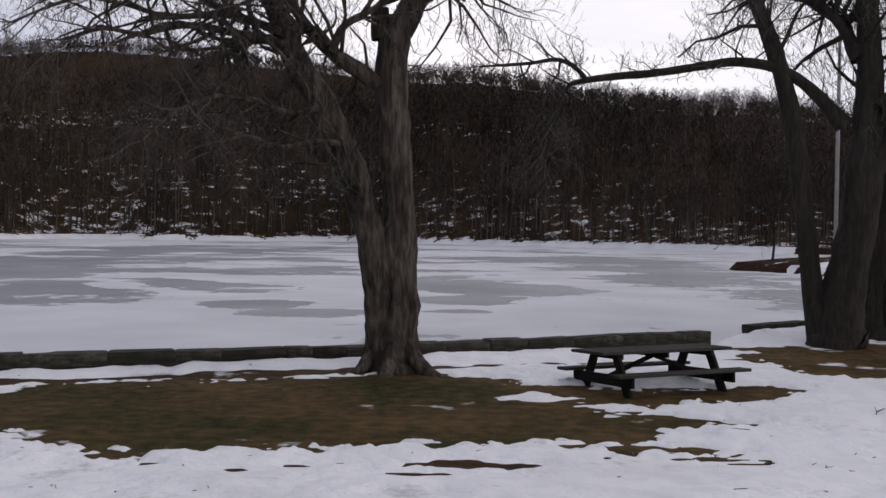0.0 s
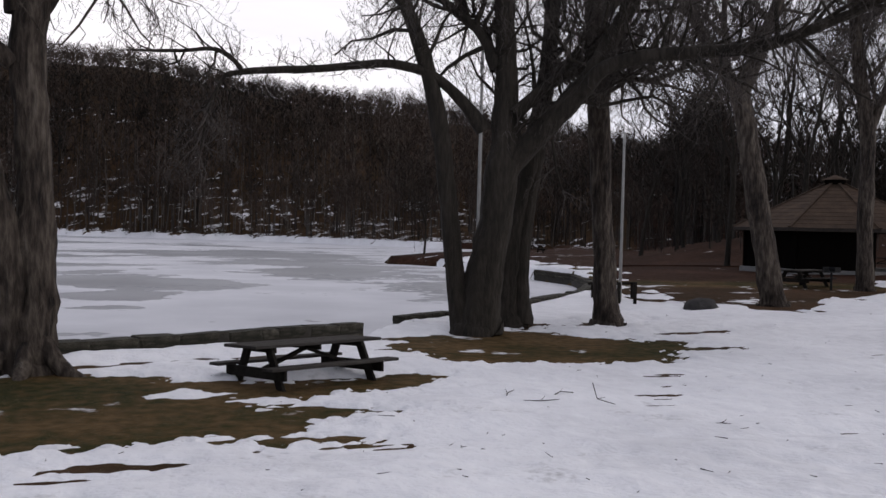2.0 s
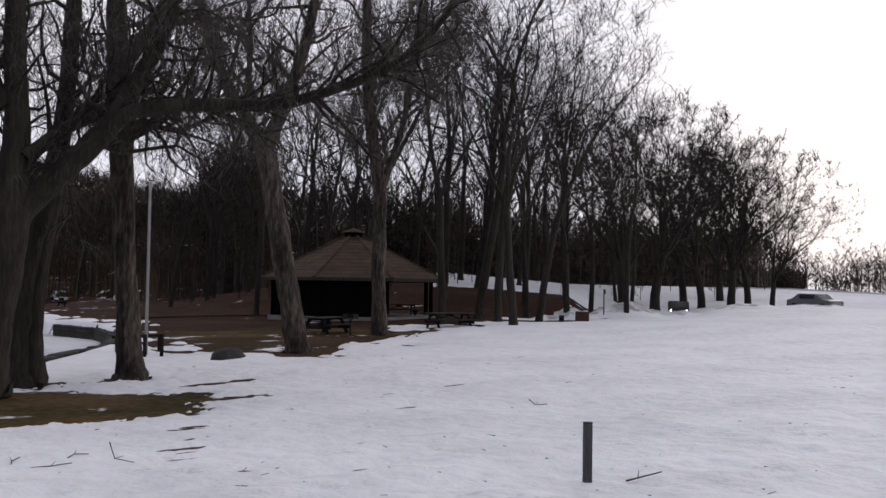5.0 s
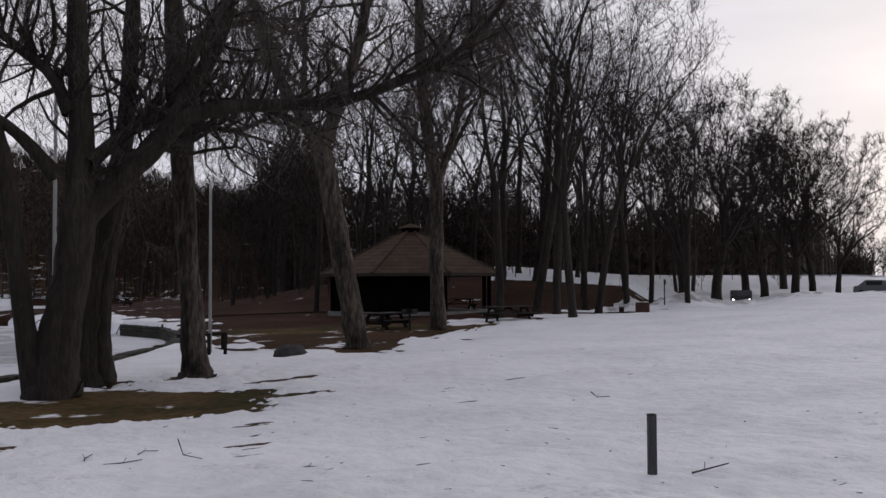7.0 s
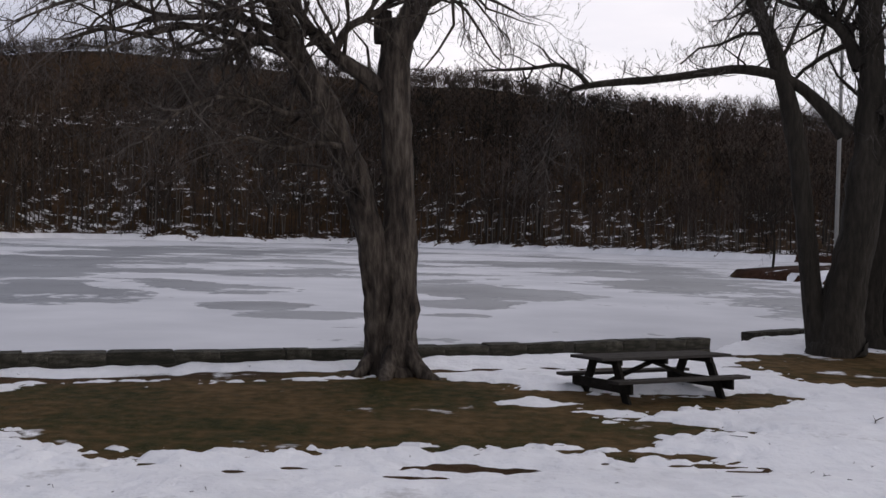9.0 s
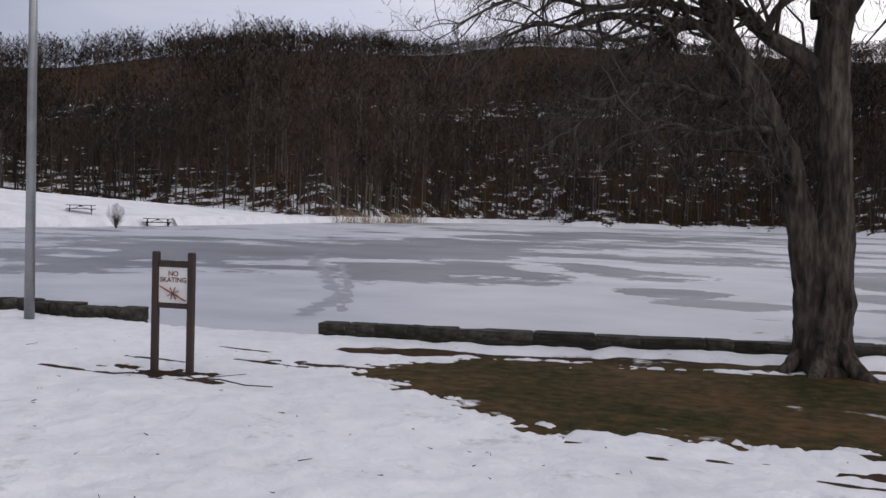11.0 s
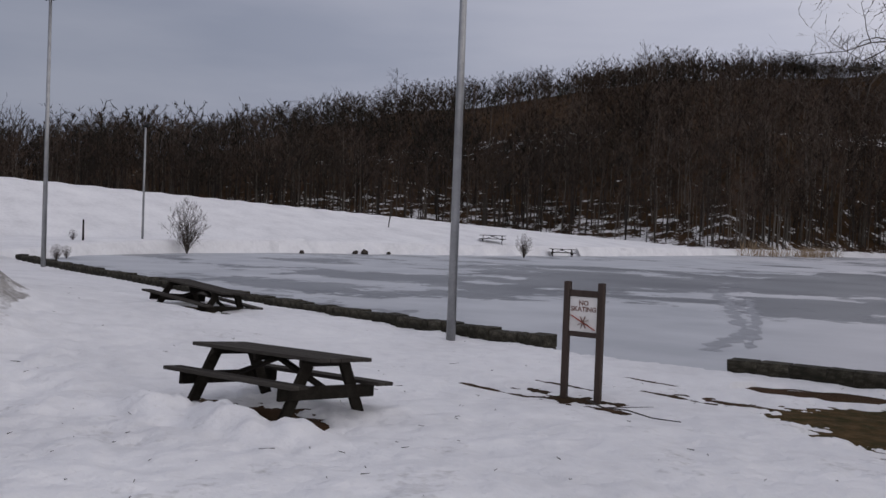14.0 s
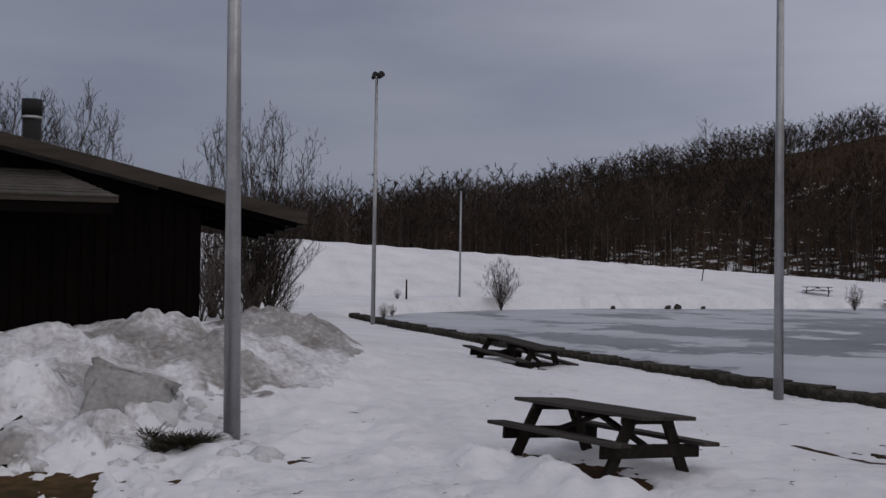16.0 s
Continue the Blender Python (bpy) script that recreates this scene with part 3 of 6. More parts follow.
PILES = ((-11.8, 6.10, 1.3, 0.62, 0.17), (-10.6, 6.36, 1.5, 0.62, 0.24), (-9.7, 6.7, 1.0, 0.6, 0.19), (-20.4, 4.0, 5.0, 4.0, 0.56), (-18.6, 1.2, 3.4, 2.6, 0.46), (-22.6, 6.0, 4.4, 2.6, 0.76), (-16.4, 2.0, 1.5, 1.4, 0.62), (-16.2, 0.6, 1.7, 1.5, 0.80), (-13.4, 3.0, 1.5, 0.8, 0.12), (-14.5, 1.5, 1.0, 0.9, 0.42), (-14.4, 0.3, 1.0, 0.9, 0.34),
         (54, 39.5, 4, 2.4, 0.6), (60, 38.5, 5, 3, 0.75), (63.6, 36.6, 3.5, 2.0, 0.55), (69, 34, 6, 3, 0.3), (77, 31, 7, 4, 0.3))


def snow_height(x, y):
    free = bare(x, y)
    deep = np.clip(free * 0.2, -0.12, 0.035)
    waves = 0.040 * rough(x, y, 1.3, 51) + 0.030 * rough(x, y, 0.45, 52) + 0.015 * rough(x, y, 0.18, 53)
    trodden = (0.055 * rough(x, y, 0.55, 54) + 0.04 * rough(x, y, 0.24, 55)) * smooth01((-x - 7.5) / 3) * smooth01((8.5 - y) / 2.5) * smooth01((24 + x) / 4)
    return land(x, y) + deep + trodden * smooth01(free / 0.5) + (waves * (1 - smooth01((np.hypot(x, y) - 22) / 25)) + 0.06) * smooth01(free / 0.8) + pile(x, y)


def on_land(x, y):
    return (outline_distance(x, y, LAKE) > -0.4) & (bare(x, y) > -0.5)


def snowy(x, y):
    """How much snow lies on the open ground and between the trees of the hillside."""
    az, r = np.degrees(np.arctan2(-x, y)), np.hypot(x, y)
    up = (r - along(FOOT, az)) / along(DEPTH, az)
    hill = np.interp(up, (0.0, 0.03, 0.2, 0.35, 0.46, 0.5, 0.58, 0.62, 1.0), (0.06, 0.0, -0.02, -0.07, -0.16, -0.03, -0.03, -0.16, -0.18))
    hill = hill + 0.07 * rough(x, y, 38.0, 17)
    return np.where((x < -76) & (x > -99) & (y > -90) & (y < 175) & ((up < 0) | (y < 110)), 0.6, np.where(up > 0, hill + np.clip(0.10 - up * 9.0, 0.0, 0.10), np.where((az < -46) & (r > 79.5), 0.35, np.where(((x < -52) & (y < 70)) | (np.abs(az - 10) > 92), 0.6, np.where((y > 100) & (az > -20), 0.35, np.where((az < -29) & (r > 48), -0.09, -0.03))))))


# how far the canopy-darkened litter colour replaces that of the turf
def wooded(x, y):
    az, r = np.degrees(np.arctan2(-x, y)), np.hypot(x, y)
    # small bare spots take litter colour: wet soil, plus shadow of the snow rims
    damp_shade = np.where(np.minimum(outline_distance(x, y, GRASS_A), outline_distance(x, y, GRASS_B)) > 0.4, np.where(x > -12.3, 0.7, 0.2), 0.0)
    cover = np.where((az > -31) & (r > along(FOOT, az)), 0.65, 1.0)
    return np.where((r > np.minimum(along(FOOT, az), np.where(az < -29, 50, 999))) | ((x > 24) & (y > 58)), cover, np.where(r < 45, damp_shade, 0.0))


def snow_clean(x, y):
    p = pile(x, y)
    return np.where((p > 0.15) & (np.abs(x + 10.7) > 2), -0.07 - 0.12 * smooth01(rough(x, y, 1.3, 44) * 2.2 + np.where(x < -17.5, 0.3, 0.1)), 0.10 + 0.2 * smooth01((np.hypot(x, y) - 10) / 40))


def rings(start, end, ratio):
    out = [start]
    while out[-1] < end:
        out.append(out[-1] * ratio)
    return out


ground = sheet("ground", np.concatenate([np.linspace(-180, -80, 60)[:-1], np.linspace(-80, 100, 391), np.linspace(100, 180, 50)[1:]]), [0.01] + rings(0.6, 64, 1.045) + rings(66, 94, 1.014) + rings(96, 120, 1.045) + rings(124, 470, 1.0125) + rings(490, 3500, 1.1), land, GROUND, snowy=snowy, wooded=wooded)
tagged(ground, "brown winter turf and leaf litter with thawing snow", "ground", kind="structure")
near_rings = [0.02] + rings(0.8, 6.4, 1.07)
near_rings += rings(near_rings[-1] * 1.01, 9.5, 1.008)
near_rings += rings(near_rings[-1] * 1.005, 19.5, 1.005)
near_rings += rings(near_rings[-1] * 1.007, 34, 1.007)
bearings = np.concatenate([np.linspace(-180, -78, 60)[:-1], np.linspace(-78, -40, 130)[:-1], np.linspace(-40, 34, 350)[:-1], np.linspace(34, 96, 230)[:-1], np.linspace(96, 180, 50)])
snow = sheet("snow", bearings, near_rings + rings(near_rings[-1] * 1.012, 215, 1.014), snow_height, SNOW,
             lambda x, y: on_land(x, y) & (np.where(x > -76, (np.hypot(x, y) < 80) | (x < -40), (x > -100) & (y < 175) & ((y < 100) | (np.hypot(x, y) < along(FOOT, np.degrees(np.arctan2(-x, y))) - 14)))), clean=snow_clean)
tagged(snow, "old wet snow cover thawing round bare patches", "snow", kind="structure")


# bare grey ice: bearing, half width in degrees, nearest and farthest distance
GREY_ICE = ((22.2, 4.2, 60, 97), (14.9, 3.7, 47, 57), (21.6, 2.7, 47, 58), (17.6, 3.2, 97, 150), (10.0, 5.1, 113, 144), (15.0, 3.7, 66, 74), (10.8, 3.5, 38, 42), (7.6, 3.2, 34, 37),
            (-1.4, 2.5, 47, 61), (-3.9, 3.6, 47, 55), (-12.5, 3.9, 61, 81), (-4.4, 2.8, 89, 113), (-1.9, 3.0, 40, 45), (-1.0, 2.2, 36, 38), (-11.4, 1.9, 95, 106))
GREY_ICE_WEST = ((36.2, 4.4, 56, 77), (26.5, 5.5, 60, 89), (26.0, 2.6, 43, 57), (18.2, 2.0, 94, 135), (34.2, 4.0, 47, 49), (44.0, 2.9, 48, 54), (52.2, 5.3, 56, 64), (39.0, 5.0, 66, 78), (36.5, 3.9, 54, 67))


def frost(x, y):
    """Where rime and snow still lie on the ice: the wind has swept long patches bare."""
    r, az = np.hypot(x, y), np.degrees(np.arctan2(-x, y))
    ragged = 0.6 * rough(x, y, 10.0, 81) + 0.55 * rough(x, y, 4.2, 82) + 0.4 * rough(x, y, 1.7, 83)
    open_water = 0.06 * smooth01((r - 45) / 20) * (1 - smooth01((az - 12) / 10)) * smooth01((150 - r) / 50)
    out = 0.08 - open_water + 0.13 * rough(x * 0.7, y, 13.0, 84) + 0.11 * rough(x * 0.7, y, 5.5, 85) + 0.09 * rough(x * 0.8, y, 2.6, 87)
    for a, w, d0, d1 in GREY_ICE + GREY_ICE_WEST:
        k = np.hypot((az - a) / w, 2 * (np.log(r) - 0.5 * math.log(d0 * d1)) / math.log(d1 / d0))
        out = np.minimum(out, 0.26 * (k - 1.1) + 0.26 * ragged)
    return np.clip(out, -0.12, 0.2)


def rime(x, y):
    """Thin rime in the lee of the western shore, snow farther out."""
    az = np.degrees(np.arctan2(-x, y))
    return np.clip(1.0 - smooth01((az - 19 - 6 * rough(x, y, 20.0, 86)) / 18), 0.08, 0.92)


ice = sheet("lake", np.linspace(-45, 95, 330), rings(11.0, 330, 1.0125), lambda x, y: np.full(np.shape(x), ICE_Z), ICE, lambda x, y: outline_distance(x, y, LAKE) < 3.0, frost=frost, rime=rime)
tagged(ice, "frozen lake with grey ice and streaks of snow", "lake ice", kind="structure")


# ---- trees ----
class Tubes:
    """Gathers tapered tubes into one mesh."""

    def __init__(self):
        self.v, self.f = [], []

    def add(self, pts, radii, sides, rugged=0.0):
        base, n = len(self.v), len(pts)
        ux, uy, uz = 1.0, 0.0, 0.0
        for i, (p, r) in enumerate(zip(pts, radii)):
            a, b = pts[max(0, i - 1)], pts[min(n - 1, i + 1)]
            dx, dy, dz = b[0] - a[0], b[1] - a[1], b[2] - a[2]
            L = math.sqrt(dx * dx + dy * dy + dz * dz) or 1e-6
            dx, dy, dz = dx / L, dy / L, dz / L
            k = ux * dx + uy * dy + uz * dz
            if abs(k) > 0.95:
                ux, uy, uz = dy - dz, dz - dx, dx - dy
                k = 0.0
            ux, uy, uz = ux - k * dx, uy - k * dy, uz - k * dz
            L = math.sqrt(ux * ux + uy * uy + uz * uz)
            L = L or 1e-6
            ux, uy, uz = ux / L, uy / L, uz / L
            vx, vy, vz = dy * uz - dz * uy, dz * ux - dx * uz, dx * uy - dy * ux
            for k in range(sides):
                a = 6.28319 * k / sides
                w = r
                if rugged:
                    w *= 1 + rugged * noise.noise(Vector((math.cos(a) * 2.6, math.sin(a) * 2.6, p[2] * 1.1))) + 0.5 * rugged * noise.noise(Vector((math.cos(a) * 7, math.sin(a) * 7, p[2] * 3.5)))
                c, s = math.cos(a) * w, math.sin(a) * w
                self.v.append((p[0] + ux * c + vx * s, p[1] + uy * c + vy * s, p[2] + uz * c + vz * s))
        for i in range(n - 1):
            for k in range(sides):
                j = (k + 1) % sides
                self.f.append((base + i * sides + k, base + i * sides + j, base + (i + 1) * sides + j, base + (i + 1) * sides + k))

    def blade(self, p, q, r):
        """A slender flat twig."""
        a = (p[0] * 7.3 + p[1] * 3.1 + q[2] * 5.7) % 6.283
        x, y, i = math.cos(a) * r * 1.3, math.sin(a) * r * 1.3, len(self.v)
        self.v += [(p[0] - x, p[1] - y, p[2]), (p[0] + x, p[1] + y, p[2]), (q[0] + x * 0.5, q[1] + y * 0.5, q[2]), (q[0] - x * 0.5, q[1] - y * 0.5, q[2])]
        self.f.append((i, i + 1, i + 2, i + 3))

    def mesh(self, name, material, parent, smooth=True):
        return link_mesh(name, self.v, self.f, material, parent, smooth=smooth)


class Growth:
    """A bare tree: trunk and limbs in one mesh, twigs in another."""

    def __init__(self, seed, thin=0.02, twig=0.004, density=1.0, deepest=4, flat=False):
        self.rng, self.wood, self.twigs = random.Random(seed), Tubes(), Tubes()
        self.thin, self.twig, self.density, self.deepest, self.flat = thin, twig, density, deepest, flat

    def put(self, pts, radii):
        r = max(radii)
        if r > self.thin:
            self.wood.add(pts, radii, 10 if r > 0.12 else 6 if r > 0.05 else 4)
        else:
            self.twigs.add(pts, radii, 3)

    def branch(self, p, way, length, r, level, droop=0.0, lift=0.15, size=1.0):
        g = self.rng.gauss
        n = (3 if self.twig < 0.008 else 2 if self.twig < 0.0125 else 1) if level >= self.deepest else 4 if self.twig < 0.008 else 3 if level == self.deepest - 1 else max(3, min(6, int(length / 0.3)))
        step, pts, radii = length / n, [p], [r]
        x, y, z = way
        for i in range(n):
            u = (i + 1) / n
            bend = 0.28 if level < 3 else 0.42
            x, y = x + g(0, bend), y + g(0, bend)
            z = z + g(0, bend) + lift * 0.16 - droop * 0.28 * u
            L = math.sqrt(x * x + y * y + z * z) or 1
            x, y, z = x / L, y / L, z / L
            q = pts[-1]
            pts.append((q[0] + x * step, q[1] + y * step, q[2] + z * step))
            radii.append(max(self.twig, r * (1 - 0.72 * u)))
        if self.flat and level >= self.deepest - 1 and r < self.thin:
            for a, b, w in zip(pts, pts[1:], radii):
                self.twigs.blade(a, b, w)
        else:
            self.put(pts, radii)
        if level < self.deepest:
            self.sprout(pts, radii, max(2, round(length * 4.2 * self.density)), level + 1, 0.2, droop, lift, length * 0.52, 1)

    def sprout(self, pts, radii, count, level, start, droop, lift, length, tips):
        rng, n = self.rng, len(pts) - 1
        for k in range(count + tips):
            u = 0.999 if k >= count else start + (0.99 - start) * (k + rng.random()) / max(1, count)
            i = min(n - 1, int(u * n))
            t = u * n - i
            a, b = pts[i], pts[i + 1]
            p = tuple(a[j] + (b[j] - a[j]) * t for j in range(3))
            r = radii[i] + (radii[i + 1] - radii[i]) * t
            d = Vector((b[0] - a[0], b[1] - a[1], b[2] - a[2])).normalized()
            side = Vector((rng.gauss(0, 1), rng.gauss(0, 1), rng.gauss(0, 0.8))).normalized()
            spread = 0.45 if k >= count else rng.uniform(0.9, 1.7)
            w = d + side * spread + Vector((0, 0, lift * 0.4))
            w.normalize()
            L = length * rng.uniform(0.55, 1.15) * (1.15 - 0.4 * u)
            self.branch(p, tuple(w), L, min(r * 0.7, max(self.twig, (0.026 if level == 2 else 0.013) * L)), level, droop, lift)

    def finish(self, name, m, label, group="", bark=None, twigs=None):
        tree = thing(name, m, label, "tree", group)
        self.wood.mesh("trunk", bark or BARK, tree)
        self.twigs.mesh("crown", twigs or TWIG, tree, smooth=False)
        return tree


def limb(tree, pts, side=8, start=0.1, tips=2, droop=0.0, lift=0.25, size=1.0):
    """A main limb through the given places (x, y, z, radius), with branches along it."""
    fine = []
    n = len(pts)
    for i in range(n - 1):
        p0, p1, p2, p3 = pts[max(0, i - 1)], pts[i], pts[i + 1], pts[min(n - 1, i + 2)]
        for k in range(5):
            t = k / 5
            fine.append([0.5 * (2 * b + (c - a) * t + (2 * a - 5 * b + 4 * c - d) * t * t + (3 * b - a - 3 * c + d) * t ** 3) for a, b, c, d in zip(p0, p1, p2, p3)])
    fine.append(list(pts[-1]))
    for q in fine:
        q[3] *= 1 + tree.rng.uniform(-0.04, 0.04)
        q[0] += tree.rng.gauss(0, 0.04 * q[3])
    path, radii = [tuple(q[:3]) for q in fine], [q[3] for q in fine]
    tree.wood.add(path, radii, 22 if max(radii) > 0.3 else 14 if max(radii) > 0.15 else 8, 0.2)
    tree.sprout(path, radii, round(side * tree.density), 2, start, droop, lift, tree.reach * size, tips)


def spreading_tree(seed, height, trunk, clear=0.35, wide=1.0, leader=True, depth=6, twig=0.018, twigs=5, lift=0.03):
    """A free-grown bare tree at the origin: every branch forks on into finer ones."""
    t = Growth(seed, 0.04, twig, 1.0, depth, True)
    rng = t.rng

    def grow(p, way, length, r, level):
        n = 4 if level < 2 else 3 if level < depth else 2
        pts, radii = [p], [r]
        bend = 0.05 if level == 0 else 0.13 if level < 3 else 0.2
        for i in range(n):
            way = (way + Vector((rng.gauss(0, bend), rng.gauss(0, bend), rng.gauss(0, bend) + (lift if level else 0.0)))).normalized()
            p = p + way * (length / n)
            pts.append(p)
            radii.append(max(twig * 0.8, r * (1 - (0.26 if level else 0.25) * (i + 1) / n)))
        if r > 0.024:
            t.wood.add(pts, radii, 10 if level == 0 else 6 if r > 0.09 else 4 if r > 0.05 else 3)
        else:
            for a, b, w in zip(pts, pts[1:], radii):
                t.twigs.blade(a, b, w)
        if level >= 2:
            for _ in range(twigs if level > depth - 2 else 3):
                k = rng.randrange(1, len(pts))
                side = (way * 0.6 + Vector((rng.gauss(0, 1), rng.gauss(0, 1), rng.gauss(0.15, 0.8))).normalized() * 0.8).normalized()
                L = rng.uniform(0.5, 1.1) * height * 0.04
                mid = pts[k] + side * L * 0.5
                t.twigs.blade(pts[k], mid, twig)
                end = mid + (side + Vector((rng.gauss(0, 0.3), rng.gauss(0, 0.3), rng.gauss(0.1, 0.3)))).normalized() * L * 0.5
                t.twigs.blade(mid, end, twig * 0.7)
                t.twigs.blade(mid, mid + (side + Vector((rng.gauss(0, 0.6), rng.gauss(0, 0.6), rng.gauss(0, 0.5)))).normalized() * L * 0.4, twig * 0.6)
        if level >= depth:
            return
        end = pts[-1]
        spread = math.radians(26 if level else 20) * wide
        turn0 = rng.uniform(0, 6.283)
        u = way.orthogonal().normalized()
        v = way.cross(u)
        kids = 2 if level else (2 if leader else 4)
        for k in range(kids):
            first_ = leader and k == 0
            a = spread * (rng.uniform(0.15, 0.5) if first_ else rng.uniform(0.8, 1.7))
            b = turn0 + 6.283 * k / kids + rng.gauss(0, 0.3)
            d = (way * math.cos(a) + (u * math.cos(b) + v * math.sin(b)) * math.sin(a)).normalized()
            grow(end, d, first * (0.84 if leader else 0.80) ** level * rng.uniform(0.8, 1.12) * (1.0 if first_ else 0.85), radii[-1] * (0.86 if first_ else 0.7), level + 1)
        for _ in range(1 if level < 4 else 0):
            k = rng.randrange(max(1, n - 2), n)
            a, b = math.radians(rng.uniform(38, 68)), rng.uniform(0, 6.283)
            d = (way * math.cos(a) + (u * math.cos(b) + v * math.sin(b)) * math.sin(a)).normalized()
            grow(pts[k], d, first * 0.82 ** (level + 1) * rng.uniform(0.6, 1.0), radii[k] * 0.45, level + 2)

    first = height * (1 - clear) / (3.9 if leader else 3.5)
    grow(Vector((0, 0, 0.3)), Vector((rng.gauss(0, 0.03), rng.gauss(0, 0.03), 1)).normalized(), height * clear, trunk, 0)
    k = height / max(p[2] for p in t.twigs.v)
    for tubes in (t.wood, t.twigs):
        tubes.v = [(p[0] * k, p[1] * k, p[2] * k) for p in tubes.v]
    t.wood.add([Vector((0, 0, -0.25)), Vector((0, 0, 0.4))], [trunk * 1.5, trunk * 1.02], 10)
    return t


# the trees on the lawn
oak = Growth(5, 0.022, 0.0048, 1.35, 4, True)
maple = Growth(6, 0.024, 0.0066, 1.7, 4, True)
twin = Growth(7, 0.024, 0.007, 1.55, 4, True)
ash = Growth(8, 0.024, 0.0078, 1.6, 4, True)
hickory = Growth(9, 0.028, 0.0092, 1.5, 4, True)
elm = Growth(10, 0.03, 0.0115, 1.5, 4, True)
oak.reach, maple.reach, twin.reach, ash.reach, hickory.reach, elm.reach = 1.9, 2.4, 2.9, 3.1, 3.4, 3.6
limb(oak, [(-0.82, 17.90, -0.2, 0.54), (-0.81, 17.92, 0.22, 0.43), (-0.82, 17.94, 0.61, 0.385), (-0.80, 17.94, 1.23, 0.355), (-0.81, 17.94, 2.45, 0.320), (-0.82, 17.94, 3.68, 0.276), (-0.95, 17.93, 5.00, 0.268), (-0.94, 17.93, 5.91, 0.270), (-0.70, 17.94, 6.42, 0.230), (-0.34, 17.95, 7.14, 0.192), (0.19, 17.95, 8.15, 0.164), (0.38, 17.95, 9.36, 0.133)], side=5, start=0.75)
for root in ([(-0.62, 17.70, 0.62, 0.13), (-0.45, 17.58, 0.28, 0.15), (-0.22, 17.45, 0.06, 0.13), (0.12, 17.30, -0.10, 0.09)],
             [(-0.90, 17.62, 0.55, 0.12), (-0.92, 17.45, 0.22, 0.15), (-0.96, 17.25, 0.02, 0.12), (-1.00, 17.00, -0.12, 0.08)],
             [(-1.18, 17.80, 0.50, 0.12), (-1.34, 17.66, 0.20, 0.13), (-1.52, 17.52, 0.02, 0.10), (-1.75, 17.38, -0.12, 0.07)]):
    limb(oak, root, side=0, tips=0)
limb(oak, [(-1.08, 17.91, -0.06, 0.307), (-1.11, 17.86, 0.61, 0.255), (-1.14, 17.80, 1.23, 0.244), (-1.27, 17.74, 2.35, 0.253), (-1.54, 17.66, 3.35, 0.263), (-1.86, 17.58, 4.14, 0.252), (-2.15, 17.49, 4.82, 0.231), (-2.54, 17.38, 5.39, 0.220), (-2.78, 17.29, 5.96, 0.189), (-3.01, 17.19, 6.52, 0.159), (-3.24, 17.09, 7.17, 0.129), (-3.56, 16.97, 7.99, 0.099)], side=16, start=0.3)
limb(oak, [(-1.16, 17.93, 6.01, 0.174), (-1.19, 17.93, 6.57, 0.153)], side=0, tips=0)
limb(oak, [(-1.16, 17.83, 5.16, 0.152), (-1.49, 17.79, 5.39, 0.142), (-1.99, 17.74, 5.71, 0.122), (-2.34, 17.69, 6.03, 0.102), (-2.64, 17.65, 6.43, 0.086), (-2.84, 17.62, 6.92, 0.071)], side=12)
limb(oak, [(-2.67, 17.24, 5.71, 0.099), (-3.05, 16.92, 5.79, 0.083), (-3.46, 16.59, 5.81, 0.068), (-4.19, 16.15, 5.85, 0.057), (-4.79, 15.72, 5.62, 0.042), (-5.26, 15.30, 5.61, 0.032), (-5.70, 14.87, 5.34, 0.018)], side=17, droop=0.6)
limb(oak, [(-2.75, 17.13, 5.75, 0.079), (-3.30, 17.23, 5.82, 0.065), (-3.81, 17.33, 5.61, 0.056), (-4.23, 17.43, 5.38, 0.041), (-4.55, 17.56, 5.10, 0.026)], side=15, droop=0.5)
limb(oak, [(-2.80, 17.12, 5.93, 0.089), (-3.40, 17.21, 6.18, 0.070), (-3.91, 17.31, 6.29, 0.061), (-4.79, 17.29, 6.24, 0.046), (-5.65, 17.23, 6.44, 0.031), (-6.49, 17.14, 6.56, 0.021)], side=17, droop=0.6)
limb(oak, [(-2.01, 17.53, 5.69, 0.080), (-1.78, 17.56, 6.17, 0.065), (-1.26, 17.60, 6.49, 0.050), (-1.04, 17.62, 6.74, 0.040), (-0.70, 17.64, 7.25, 0.030)], side=10)
limb(oak, [(-2.91, 17.20, 6.43, 0.099), (-3.40, 16.70, 6.59, 0.078), (-4.10, 16.13, 6.53, 0.057), (-4.81, 15.50, 6.27, 0.042), (-5.59, 14.81, 5.92, 0.027), (-6.13, 14.15, 5.45, 0.018)], side=18, droop=0.6)
limb(oak, [(-2.23, 17.30, 4.70, 0.079), (-2.56, 16.95, 4.55, 0.054), (-3.16, 16.54, 4.68, 0.043), (-3.72, 16.12, 4.71, 0.033), (-4.23, 15.68, 4.38, 0.023), (-4.63, 15.25, 3.89, 0.014)], side=20, droop=0.45, size=0.8)
limb(oak, [(-1.83, 17.35, 4.07, 0.060), (-2.19, 17.06, 4.09, 0.044), (-2.71, 16.73, 3.96, 0.034), (-3.30, 16.36, 4.10, 0.024), (-3.77, 16.00, 3.79, 0.014)], side=12, droop=0.45, size=0.7)
limb(oak, [(-1.89, 17.75, 5.61, 0.061), (-2.15, 17.38, 5.99, 0.050), (-2.40, 17.01, 6.10, 0.039), (-2.72, 16.62, 6.39, 0.029)], side=8)
